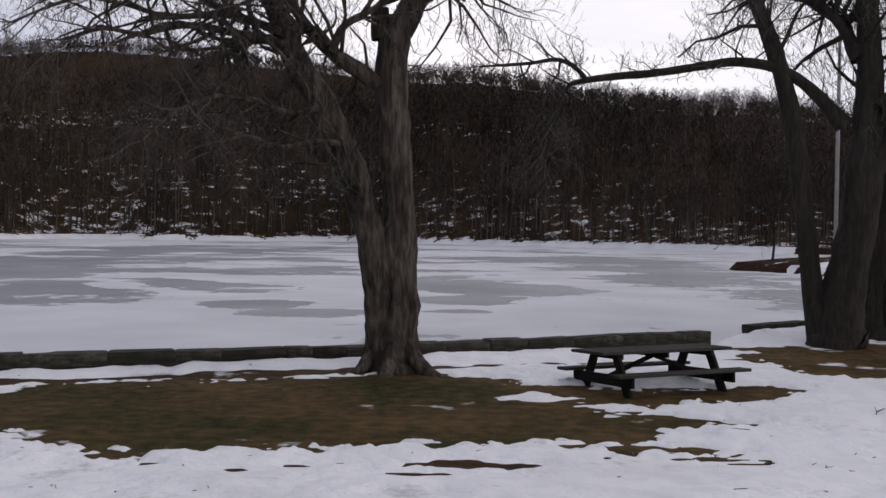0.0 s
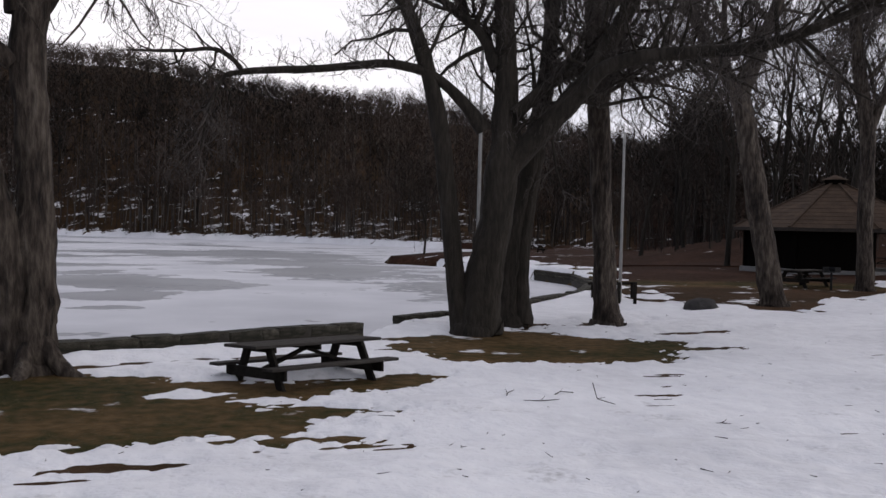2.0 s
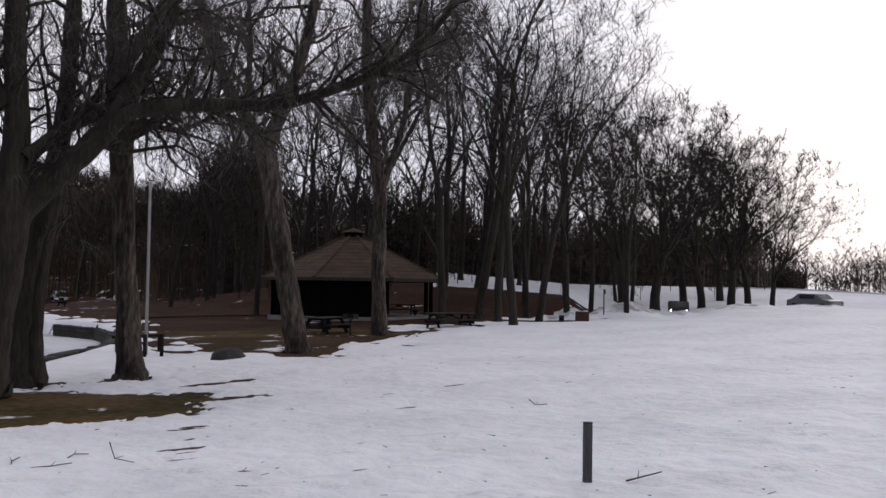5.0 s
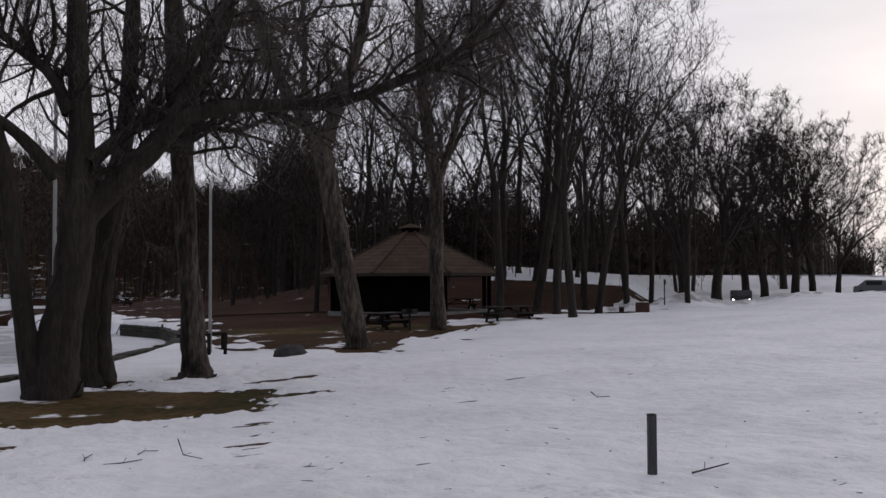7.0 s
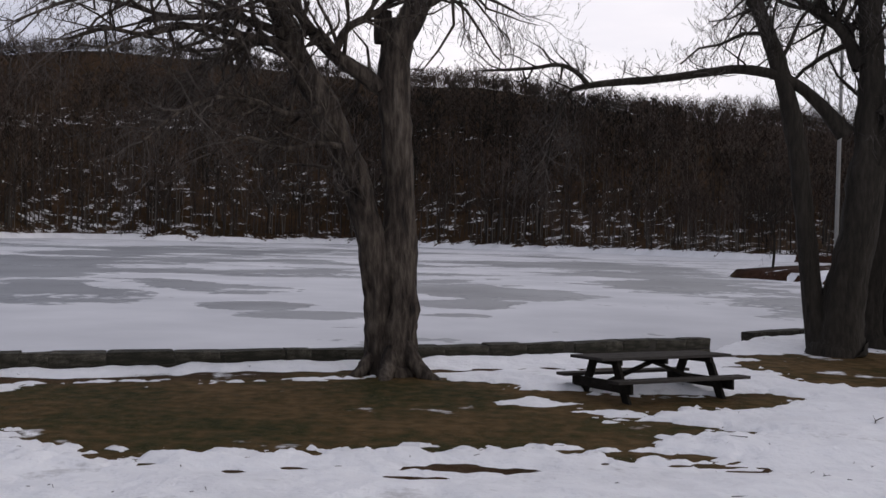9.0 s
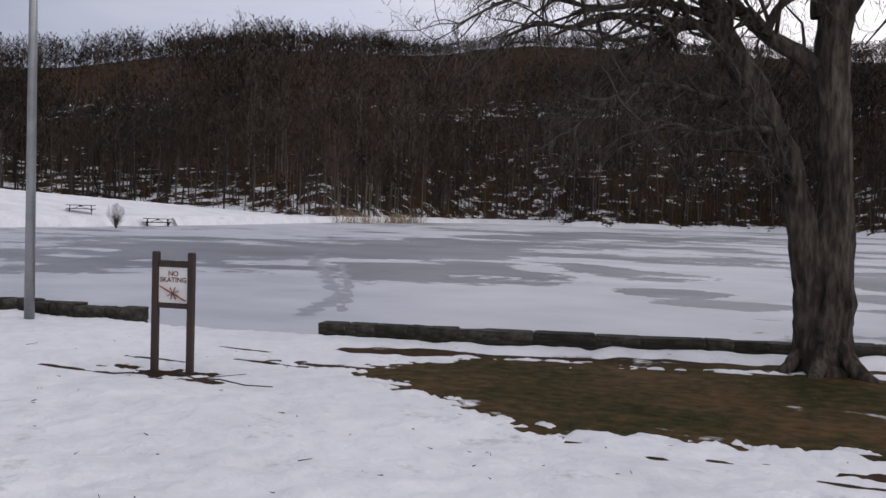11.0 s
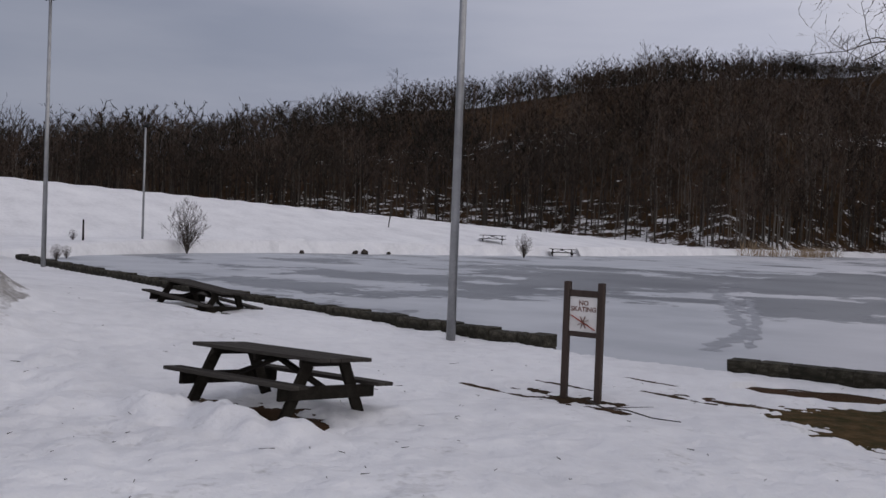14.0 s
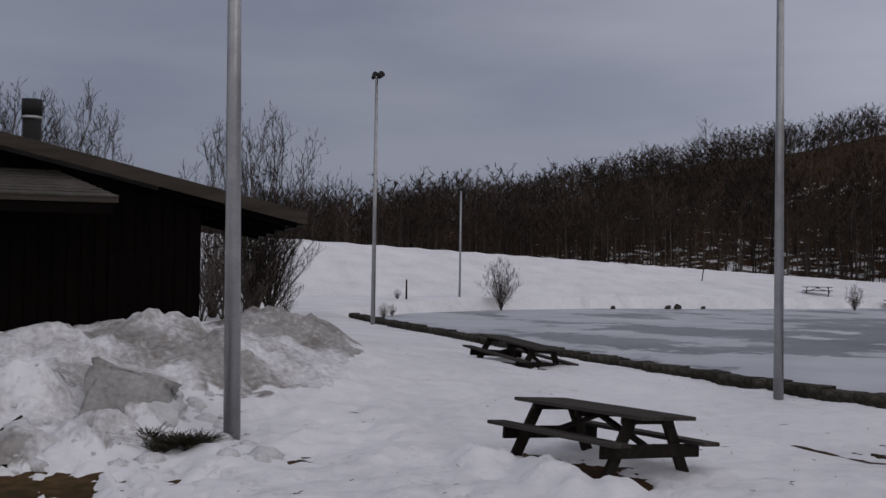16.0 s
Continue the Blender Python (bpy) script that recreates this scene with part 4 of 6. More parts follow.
limb(oak, [(-0.34, 17.75, 6.68, 0.061), (0.11, 17.75, 6.89, 0.045), (0.71, 17.74, 6.79, 0.030), (1.11, 17.71, 6.60, 0.015)], side=8)
limb(maple, [(9.20, 22.97, -0.07, 0.72), (9.24, 22.96, 0.42, 0.555), (9.36, 22.91, 1.46, 0.454), (9.57, 22.82, 2.87, 0.425), (9.71, 22.76, 4.13, 0.411), (9.78, 22.73, 4.97, 0.354), (9.73, 22.75, 6.50, 0.269), (9.67, 22.78, 8.16, 0.241), (9.63, 22.80, 9.81, 0.198), (9.53, 22.84, 11.74, 0.142)], side=14, start=0.5)
limb(maple, [(8.90, 23.09, 0.02, 0.326), (8.71, 23.12, 1.15, 0.241), (8.51, 23.14, 2.55, 0.226), (8.35, 23.15, 3.95, 0.218), (8.19, 23.16, 5.05, 0.211), (7.94, 23.21, 6.15, 0.197), (7.59, 23.28, 7.25, 0.182), (7.29, 23.33, 8.06, 0.168), (6.93, 23.39, 9.14, 0.140), (6.48, 23.47, 10.48, 0.098)], side=12, start=0.6)
limb(maple, [(9.84, 22.71, 4.21, 0.312), (10.29, 22.43, 4.80, 0.269), (10.84, 22.09, 5.46, 0.254), (11.43, 21.71, 6.27, 0.239), (11.88, 21.39, 7.27, 0.210), (12.26, 21.10, 8.17, 0.182), (12.62, 20.81, 9.32, 0.139)], side=10, start=0.4)
limb(maple, [(9.27, 22.92, 5.10, 0.213), (8.75, 23.01, 5.75, 0.148), (8.12, 23.12, 6.29, 0.133), (7.56, 23.20, 6.53, 0.119), (6.81, 23.32, 6.63, 0.104), (6.07, 23.41, 6.54, 0.097), (5.12, 23.52, 6.40, 0.090), (4.15, 23.60, 6.31, 0.089), (3.38, 23.62, 6.21, 0.075), (2.97, 23.56, 6.09, 0.054)], side=15, start=0.35, lift=0.6, size=0.45)
limb(maple, [(3.36, 23.51, 6.19, 0.061), (3.06, 23.49, 6.50, 0.054), (2.64, 23.48, 6.66, 0.047), (2.04, 23.48, 6.57, 0.040), (1.37, 23.47, 6.51, 0.034), (0.83, 23.43, 6.47, 0.020)], side=12, lift=0.6, size=0.45)
limb(maple, [(2.97, 23.56, 6.09, 0.048), (2.72, 23.49, 5.67, 0.034), (2.52, 23.41, 4.99, 0.027), (2.39, 23.33, 4.18, 0.020)], side=8, droop=0.7, size=0.7)
limb(maple, [(11.29, 21.68, 6.00, 0.196), (11.62, 21.15, 6.59, 0.180), (12.41, 20.34, 6.82, 0.164), (13.37, 19.34, 6.84, 0.148), (14.06, 18.45, 6.87, 0.133), (14.69, 17.55, 7.15, 0.118), (15.36, 16.54, 7.56, 0.097), (15.78, 15.70, 8.13, 0.076), (16.06, 14.95, 8.90, 0.056)], side=30, start=0.2, lift=0.4)
limb(maple, [(9.82, 22.38, 5.47, 0.154), (10.33, 22.52, 5.94, 0.128), (11.09, 22.53, 6.51, 0.115), (12.00, 22.44, 6.88, 0.102), (13.42, 22.01, 7.27, 0.081), (14.61, 21.65, 7.04, 0.067), (15.79, 21.22, 6.50, 0.045)], side=20, start=0.3)
limb(maple, [(9.61, 23.13, 6.68, 0.158), (9.44, 23.56, 7.59, 0.131), (9.15, 24.03, 8.09, 0.118), (8.97, 24.46, 8.89, 0.097)], side=10)
limb(maple, [(10.04, 22.94, 5.43, 0.143), (10.68, 23.07, 6.05, 0.117), (11.39, 23.14, 6.75, 0.103), (12.24, 23.13, 7.17, 0.083), (13.26, 22.99, 7.66, 0.061)], side=12)
limb(maple, [(9.52, 22.73, 6.66, 0.155), (9.15, 23.28, 7.67, 0.115), (8.52, 23.91, 8.40, 0.095), (7.93, 24.51, 9.14, 0.081), (7.58, 25.01, 9.91, 0.067)], side=16)
limb(maple, [(10.69, 21.98, 4.87, 0.035), (10.79, 21.93, 4.18, 0.028), (10.94, 21.86, 3.63, 0.021)], side=2, droop=0.9, size=0.4)
limb(twin, [(10.85, 24.67, -0.02, 0.50), (10.80, 24.73, 0.55, 0.340), (10.87, 24.74, 1.61, 0.294), (11.05, 24.70, 3.16, 0.264), (11.34, 24.61, 4.56, 0.249), (11.62, 24.52, 6.27, 0.233), (11.77, 24.49, 7.84, 0.210), (11.84, 24.50, 9.40, 0.195), (11.91, 24.51, 11.29, 0.156)], side=14, start=0.5)
limb(twin, [(11.17, 24.53, 0.10, 0.309), (11.14, 24.59, 0.99, 0.217), (11.16, 24.64, 1.92, 0.202), (11.36, 24.60, 3.63, 0.194), (11.54, 24.57, 4.88, 0.187)], side=0, tips=0)
limb(ash, [(13.89, 24.70, -0.09, 0.56), (13.86, 24.72, 0.42, 0.37), (13.77, 24.77, 1.92, 0.301), (13.66, 24.83, 3.80, 0.285), (13.56, 24.88, 5.83, 0.301), (13.48, 24.93, 7.39, 0.325), (13.41, 24.97, 8.95, 0.293), (13.27, 25.04, 10.82, 0.244), (13.13, 25.12, 12.84, 0.179)], side=14, start=0.5)
limb(ash, [(13.63, 24.86, 8.85, 0.211), (14.17, 24.84, 9.58, 0.197), (14.72, 24.81, 10.49, 0.182), (15.27, 24.77, 11.59, 0.150), (15.97, 24.63, 12.89, 0.118)], side=10)
limb(ash, [(13.52, 24.92, 6.37, 0.114), (13.85, 24.36, 6.97, 0.096), (14.43, 23.62, 6.83, 0.071), (14.90, 22.93, 7.08, 0.055)], side=10)
limb(hickory, [(22.61, 28.46, 0.12, 0.62), (22.55, 28.51, 0.68, 0.418), (22.21, 28.77, 3.07, 0.387), (21.88, 29.02, 5.36, 0.356), (21.69, 29.17, 6.82, 0.335), (21.47, 29.33, 7.76, 0.335)], side=3, start=0.85)
limb(hickory, [(21.52, 29.29, 7.62, 0.272), (21.00, 29.91, 8.93, 0.231), (20.51, 30.49, 10.22, 0.201), (20.19, 30.94, 11.94, 0.170), (19.86, 31.39, 13.47, 0.139), (19.52, 31.83, 15.22, 0.097)], side=16, start=0.2)
limb(hickory, [(21.59, 29.24, 7.62, 0.272), (21.90, 28.69, 9.30, 0.228), (22.27, 28.09, 11.13, 0.196), (22.41, 27.66, 12.95, 0.164), (22.45, 27.31, 14.95, 0.112)], side=16, start=0.2)
limb(hickory, [(21.39, 29.39, 8.91, 0.125), (21.34, 30.04, 10.05, 0.117), (21.63, 30.44, 11.67, 0.097), (21.83, 30.91, 13.54, 0.076)], side=12)
limb(elm, [(30.99, 33.11, 0.35, 0.523), (30.99, 33.11, 0.82, 0.353), (30.94, 33.16, 3.17, 0.314), (30.93, 33.16, 6.57, 0.301), (30.82, 33.27, 8.15, 0.288), (30.56, 33.51, 10.53, 0.261), (30.41, 33.64, 13.18, 0.248), (30.38, 33.67, 15.84, 0.222), (30.39, 33.66, 18.51, 0.157)], side=20, start=0.45)
limb(elm, [(30.97, 33.13, 7.10, 0.183), (31.49, 33.05, 8.45, 0.158), (32.13, 32.85, 10.63, 0.132), (32.69, 32.72, 13.37, 0.120), (33.20, 32.63, 16.17, 0.094), (33.52, 32.73, 18.46, 0.068)], side=14, start=0.3)
limb(elm, [(30.53, 33.54, 11.85, 0.157), (31.14, 32.28, 12.53, 0.129), (31.71, 31.00, 13.96, 0.115), (32.07, 29.91, 15.61, 0.088)], side=12)
HERE = Matrix.Identity(4)
oak.finish("lawn_tree", HERE, "old bare tree with two rough grey-brown trunks in brown turf", "lawn trees")
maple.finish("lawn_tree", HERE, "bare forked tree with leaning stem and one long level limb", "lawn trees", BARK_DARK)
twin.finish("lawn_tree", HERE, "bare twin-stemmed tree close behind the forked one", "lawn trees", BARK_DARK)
ash.finish("lawn_tree", HERE, "straight grey bare tree in thawing snow", "lawn trees")
hickory.finish("lawn_tree", HERE, "bare grey forked tree leaning slightly at the wood's edge", "lawn trees")
elm.finish("lawn_tree", HERE, "slender bare grey tree before the pavilion", "lawn trees")


def height_at(x, y):
    return float(land(np.array([x]), np.array([y]))[0])


def polar(az, d):
    return -math.sin(radians(az)) * d, math.cos(radians(az)) * d


# the picnic wood: bearing, distance, model, scale of the trees along its edge
EDGE = ((-46.7, 54, 0, 0.95), (-48.85, 59, 1, 1.0), (-50.9, 50, 2, 0.9), (-50.0, 54, 0, 0.9), (-52.4, 61, 1, 0.9), (-54.0, 66, 2, 0.95), (-36.0, 66, 3, 0.72), (-38.4, 74, 2, 0.85),
        (-57.2, 88, 4, 1.0), (-59.0, 90, 5, 1.05), (-60.6, 104, 4, 0.95), (-61.6, 98, 5, 0.82), (-63.2, 98, 4, 0.86), (-64.1, 102, 5, 0.76), (-65.4, 100, 4, 0.62), (-62.6, 110, 5, 0.9))
MODELS = [spreading_tree(21, 24, 0.25, 0.30, 0.95), spreading_tree(22, 25, 0.27, 0.36, 0.9), spreading_tree(23, 23, 0.24, 0.26, 1.1), spreading_tree(26, 24, 0.26, 0.40, 1.15),
          spreading_tree(27, 20, 0.40, 0.16, 1.05, False, 6, 0.024, 14, 0.08), spreading_tree(25, 20, 0.44, 0.20, 1.05, False, 6, 0.024, 14, 0.08)]
turn = random.Random(3)
stand = list(EDGE)
while len(stand) < 50:
    az, d = turn.uniform(-58, -31), turn.uniform(66, 104)
    if az > -38 and d < 84 or min(math.hypot((az - a) * 1.3, d - b) for a, b, _, _ in stand) < 2.6:
        continue
    stand.append((az, d, turn.randrange(4), turn.uniform(0.85, 1.08) * (0.75 if az > -37 else 0.76 if az < -55 else 1.0)))
models_used = {}
for az, d, k, s in stand:
    x, y = polar(az, d)
    m = pose(x, y, height_at(x, y) - 0.1, 0, 0, turn.uniform(0, 360)) @ Matrix.Scale(s * turn.uniform(0.95, 1.05), 4)
    if k not in models_used:
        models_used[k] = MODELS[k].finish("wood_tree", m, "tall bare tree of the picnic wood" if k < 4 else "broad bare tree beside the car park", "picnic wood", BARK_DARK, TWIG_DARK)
    else:
        copy_thing(models_used[k], HERE).matrix_basis = m


def shrub(seed, tall, spread, stems, twig=0.008, thick=0.035, density=0.7, lift=0.5):
    """Many stems fanning out from one root into a rounded crown."""
    g = Growth(seed, 0.05, twig, density, 4, True)
    for k in range(stems):
        a = 6.283 * k * 0.618
        lean = spread * math.sqrt((k + 0.5) / stems)
        high = tall * (1.0 - 0.5 * (lean / spread) ** 2) * g.rng.uniform(0.9, 1.0)
        pts = [(math.cos(a) * lean * u ** 1.3 + g.rng.gauss(0, 0.02) * tall * u, math.sin(a) * lean * u ** 1.3 + g.rng.gauss(0, 0.02) * tall * u, high * u - 0.1) for u in (0, 0.2, 0.4, 0.6, 0.8, 1.0)]
        radii = [thick * f for f in (1.0, 0.8, 0.62, 0.45, 0.32, 0.2)]
        g.wood.add(pts, radii, 5)
        g.sprout(pts, radii, 12, 2, 0.22, 0.0, lift, tall * 0.19, 3)
    return g


# bare trees behind the cabin
cabin_tree = shrub(31, 11.5, 4.6, 30, 0.0145, 0.085, 0.55, 1.2)
for i, (az, d, s) in enumerate(((76.4, 56, 0.97), (75.4, 58, 0.62), (78.6, 54, 0.6), (86.6, 62, 1.02), (90.0, 68, 1.1))):
    x, y = polar(az, d)
    m = pose(x, y, height_at(x, y) - 0.1, 0, 0, 67 * i) @ Matrix.Scale(s, 4)
    if i == 0:
        willow = cabin_tree.finish("bare_tree", m, "many-stemmed bare tree behind the brown cabin", "trees behind the cabin", None, TWIG_DARK)
    else:
        copy_thing(willow, HERE).matrix_basis = m
thicket = shrub(31, 4.2, 1.7, 10, 0.011, 0.035, 0.8, 0.55)
for i, (az, d, s) in enumerate(((78.0, 52, 1.0), (76.9, 54, 0.8), (79.2, 50, 1.1), (74.6, 55, 0.7))):
    x, y = polar(az, d)
    m = pose(x, y, height_at(x, y) - 0.1, 0, 0, 51 * i) @ Matrix.Scale(s, 4)
    if i == 0:
        brush = thicket.finish("shrub", m, "bare brush in the snow behind the brown cabin", "brush behind the cabin")
    else:
        copy_thing(brush, HERE).matrix_basis = m


# ---- the wooded hillside across the lake ----
def far_model(seed, tall, low, limbs, twigs, wide, width=0.07, trunk=0.15):
    """Corners, faces and bark marks of a far bare tree: a slim trunk, arching limbs and their twigs."""
    rng = random.Random(seed)
    v, f, mark = [], [], []

    def blade(p, q, w0, w1, bark=0.0):
        a = rng.uniform(0, 3.1416)
        cx, cy, i = math.cos(a), math.sin(a), len(v)
        v.extend([(p[0] - cx * w0, p[1] - cy * w0, p[2]), (p[0] + cx * w0, p[1] + cy * w0, p[2]), (q[0] + cx * w1, q[1] + cy * w1, q[2])])
        f.append((i, i + 1, i + 2))
        mark.extend([bark] * 3)

    lean = (rng.gauss(0, 0.03) * tall, rng.gauss(0, 0.03) * tall)
    rings_ = []
    for u, w in ((0.0, 1.25), (0.35, 0.9), (0.7, 0.5), (0.97, 0.12)):
        rings_.append(len(v))
        bow = rng.gauss(0, 0.012) * tall
        for k in range(3):
            a = 2.0944 * k
            v.append((lean[0] * u + bow + math.cos(a) * trunk * w, lean[1] * u + math.sin(a) * trunk * w, tall * u - (0.8 if u == 0 else 0.0)))
            mark.append(1.0 if u < 0.6 else 0.4)
    for a, b in zip(rings_, rings_[1:]):
        for k in range(3):
            j = (k + 1) % 3
            f.extend([(a + k, a + j, b + j), (a + k, b + j, b + k)])
    for k in range(limbs):
        u = low + (0.92 - low) * (k + rng.random()) / limbs
        p = Vector((lean[0] * u, lean[1] * u, tall * u))
        c = (u - low) / (1.0 - low)
        a = k * 2.4 + rng.gauss(0, 0.5)
        L = tall * wide * rng.uniform(0.20, 0.34) * (1.05 - 0.62 * c) * (0.75 + 0.5 * min(1.0, c * 3))
        way = Vector((math.cos(a), math.sin(a), rng.uniform(0.45, 1.1))).normalized()
        q = p + way * L * 0.55
        way = (way + Vector((0, 0, 0.35))).normalized()
        e = q + way * L * 0.55
        blade(p, q, trunk * 0.5, width * 0.6, 0.5)
        blade(q, e, width * 0.7, 0.0)
        for j in range(twigs):
            t = rng.uniform(0.25, 1.0)
            o = p.lerp(q, t * 2) if t < 0.5 else q.lerp(e, t * 2 - 1)
            d = (way * 0.7 + Vector((rng.gauss(0, 1), rng.gauss(0, 1), rng.gauss(0.35, 0.6))).normalized()).normalized()
            l2 = L * rng.uniform(0.22, 0.5)
            blade(o, o + d * l2, width, 0.0)
            d = (d + Vector((rng.gauss(0, 0.7), rng.gauss(0, 0.7), rng.gauss(0.2, 0.5)))).normalized()
            blade(o.lerp(o + d * l2, 0.4), o + d * l2 * 1.1, width * 0.8, 0.0)
    return np.array(v), np.array(f), np.array(mark)


def conifer_model(seed):
    """A small dark spruce: tiers of drooping boughs round a stem."""
    rng = random.Random(seed)
    v, f = [], []
    for k in range(150):
        u = 0.06 + 0.92 * (k + rng.random()) / 150
        a, L = rng.uniform(0, 6.283), 2.3 * (1.0 - u) * rng.uniform(0.6, 1.1) + 0.15
        i, w = len(v), 0.32 * (1.15 - u)
        cx, cy = math.cos(a), math.sin(a)
        v.extend([(-cy * w, cx * w, 10 * u), (cy * w, -cx * w, 10 * u), (cx * L, cy * L, 10 * u - 0.3 * L)])
        f.append((i, i + 1, i + 2))
    return np.array(v), np.array(f), np.zeros(len(v))


def forest(name, places, models, label, material=None, tones=(0.0, 1.0)):
    """Many far trees in one mesh. places: x, y, scale, turn, model."""
    vs, fs, marks, shades, n = [], [], [], [], 0
    tone = np.clip(spots.uniform(tones[0], tones[1], len(places)) + 0.35 * rough(places[:, 0], places[:, 1], 40.0, 91), 0.0, 1.0)
    for (x, y, s, a, k), shade in zip(places, tone):
        v, f, mark = models[int(k)]
        c, d = math.cos(a) * s, math.sin(a) * s
        w = np.empty_like(v)
        w[:, 0], w[:, 1], w[:, 2] = v[:, 0] * c - v[:, 1] * d + x, v[:, 0] * d + v[:, 1] * c + y, v[:, 2] * s
        vs.append(w)
        fs.append(f + n)
        marks.append(mark)
        shades.append(np.full(len(v), shade))
        n += len(v)
    z = land(places[:, 0], places[:, 1])
    for w, h in zip(vs, z):
        w[:, 2] += h
    v, f = np.concatenate(vs), np.concatenate(fs)
    me = bpy.data.meshes.new(name)
    me.vertices.add(len(v))
    me.vertices.foreach_set("co", v.astype(np.float32).ravel())
    me.loops.add(f.size)
    me.loops.foreach_set("vertex_index", f.astype(np.int32).ravel())
    me.polygons.add(len(f))
    me.polygons.foreach_set("loop_start", np.arange(0, f.size, 3, dtype=np.int32))
    me.update(calc_edges=True)
    for key, value in (("tone", shades), ("bark", marks)):
        me.attributes.new(key, "FLOAT", "POINT").data.foreach_set("value", np.concatenate(value).astype(np.float32))
    me.materials.append(material or TWIG_FAR)
    return tagged(new(name, me), label, "woodland", kind="stuff")


spots = np.random.RandomState(4)
hill_models = [far_model(100 + k, 18.0, 0.36 + 0.04 * k, 9, 6, 0.85, 0.12, 0.17) for k in range(5)]
hill_models += [far_model(120 + k, 18.0, 0.16, 12, 7, 1.05, 0.17, 0.16) for k in range(4)]
hill_models += [far_model(130 + k, 17.0, 0.14 + 0.05 * k, 13, 11, 1.2, 0.062, 0.17) for k in range(4)]
hill_models += [far_model(140 + k, 5.0, 0.05, 9, 6, 1.3, 0.06, 0.05) for k in range(3)]
hill_models += [far_model(150 + k, 7.5, 0.0, 9, 5, 1.7, 0.26, 0.06) for k in range(3)]
for v, _, _ in hill_models[-3:]:
    v[:, 2] -= 1.4
TALL, FULL, CREST, SCRUB, THICKET = (0, 5), (5, 9), (9, 13), (13, 16), (16, 19)


def scatter(count, az0, az1, u0, u1, s0=0.8, s1=1.1, kinds=TALL):
    """Trees strewn over the slopes between two bearings, from the foot (0) to the ridge (1)."""
    az = spots.uniform(az0, az1, count)
    u = spots.uniform(u0, u1, count)
    r = along(FOOT, az) + 1.0 + u * along(DEPTH, az)
    size = spots.uniform(s0, s1, count) * (1 - (1 - np.minimum(1.0, along(CROWNS, az) / 16.0)) * smooth01((u - 0.3) / 0.5))
    size = size * np.where((az > -33) & (az < -6), np.clip(r / 270, 0.5, 1.0), 1.0)
    return np.stack([-np.sin(np.radians(az)) * r, np.cos(np.radians(az)) * r, size, spots.uniform(0, 6.28, count), spots.randint(kinds[0], kinds[1], count)], 1)


hill_places = np.concatenate([scatter(380, -30, 33, 0.0, 0.05, 0.35, 0.75), scatter(240, -30, 33, -0.01, 0.01, 0.14, 0.3, THICKET), scatter(650, -36, 82, 0.0, 0.10, 0.5, 1.0), scatter(650, -36, 82, 0.06, 0.34, 0.75, 1.1), scatter(420, -36, 82, 0.0, 0.25, 0.4, 1.0, SCRUB), scatter(500, -36, 82, 0.16, 0.4, 0.75, 1.0, FULL),
                              scatter(1500, -36, 82, 0.34, 1.0, 0.85, 1.12, FULL), scatter(560, -36, 82, 0.86, 1.02, 0.8, 1.1, CREST), scatter(1000, -36, 30, 0.5, 1.0, 0.9, 1.15, FULL), scatter(250, -36, 30, 0.88, 1.03, 0.8, 1.0, CREST), scatter(1000, -36, 40, 0.965, 1.03, 1.2, 1.7, THICKET), scatter(350, 34, 82, 0.93, 1.05, 0.9, 1.5, THICKET), scatter(220, -36, 82, 0.03, 0.3, 0.35, 0.7, THICKET)])
forest("hill_wood", hill_places, hill_models, "bare brown winter woodland covering the hillside")
forest("far_wood", np.concatenate([scatter(230, -56, -30, -0.12, 1.0, 0.6, 0.85), scatter(140, -66, -56, -0.1, 1.0, 0.4, 0.6, (0, 9)), scatter(120, -78, -66, 0.3, 1.0, 0.25, 0.36, (0, 9)), scatter(160, -66, -31, -0.3, 0.0, 0.5, 0.9, SCRUB), scatter(120, -65, -56, -0.12, 0.3, 0.4, 0.55, FULL), scatter(240, -58, -30, 0.0, 0.4, 0.4, 0.6, FULL), scatter(240, -60, -30, 0.5, 1.0, 0.8, 1.05, FULL),
                                 scatter(420, -62.5, -40, -0.12, 0.16, 0.5, 0.8, THICKET), scatter(150, -67, -61, 0.0, 0.25, 0.35, 0.5, THICKET), scatter(160, -80, -65, 0.0, 0.6, 0.3, 0.42, FULL), scatter(120, -80, -65, 0.0, 0.4, 0.3, 0.45, THICKET)]),
       hill_models, "bare dark woodland behind the picnic ground", tones=(0.2, 0.9))
high = np.array([(*polar(50.3, 366), 0.95, 1.0, 10), (*polar(36.0, 350), 0.85, 2.0, 11), (*polar(53.9, 360), 0.75, 0.3, 9)])
forest("ridge_trees", high, hill_models, "taller bare trees standing out on the ridge", tones=(0.3, 0.6))
forest("ridge_conifers", np.array([(*polar(42.8 - 2.3 * k + spots.uniform(-1, 1), 345 + 8 * spots.rand()), spots.uniform(0.85, 1.1), 0.0, 0) for k in range(9)] + [(*polar(28 + 2.0 * k, 250 + 60 * spots.rand()), 0.9, 0.0, 0) for k in range(5)]),
       [conifer_model(5)], "small dark evergreens among the bare trees", CONIFER)


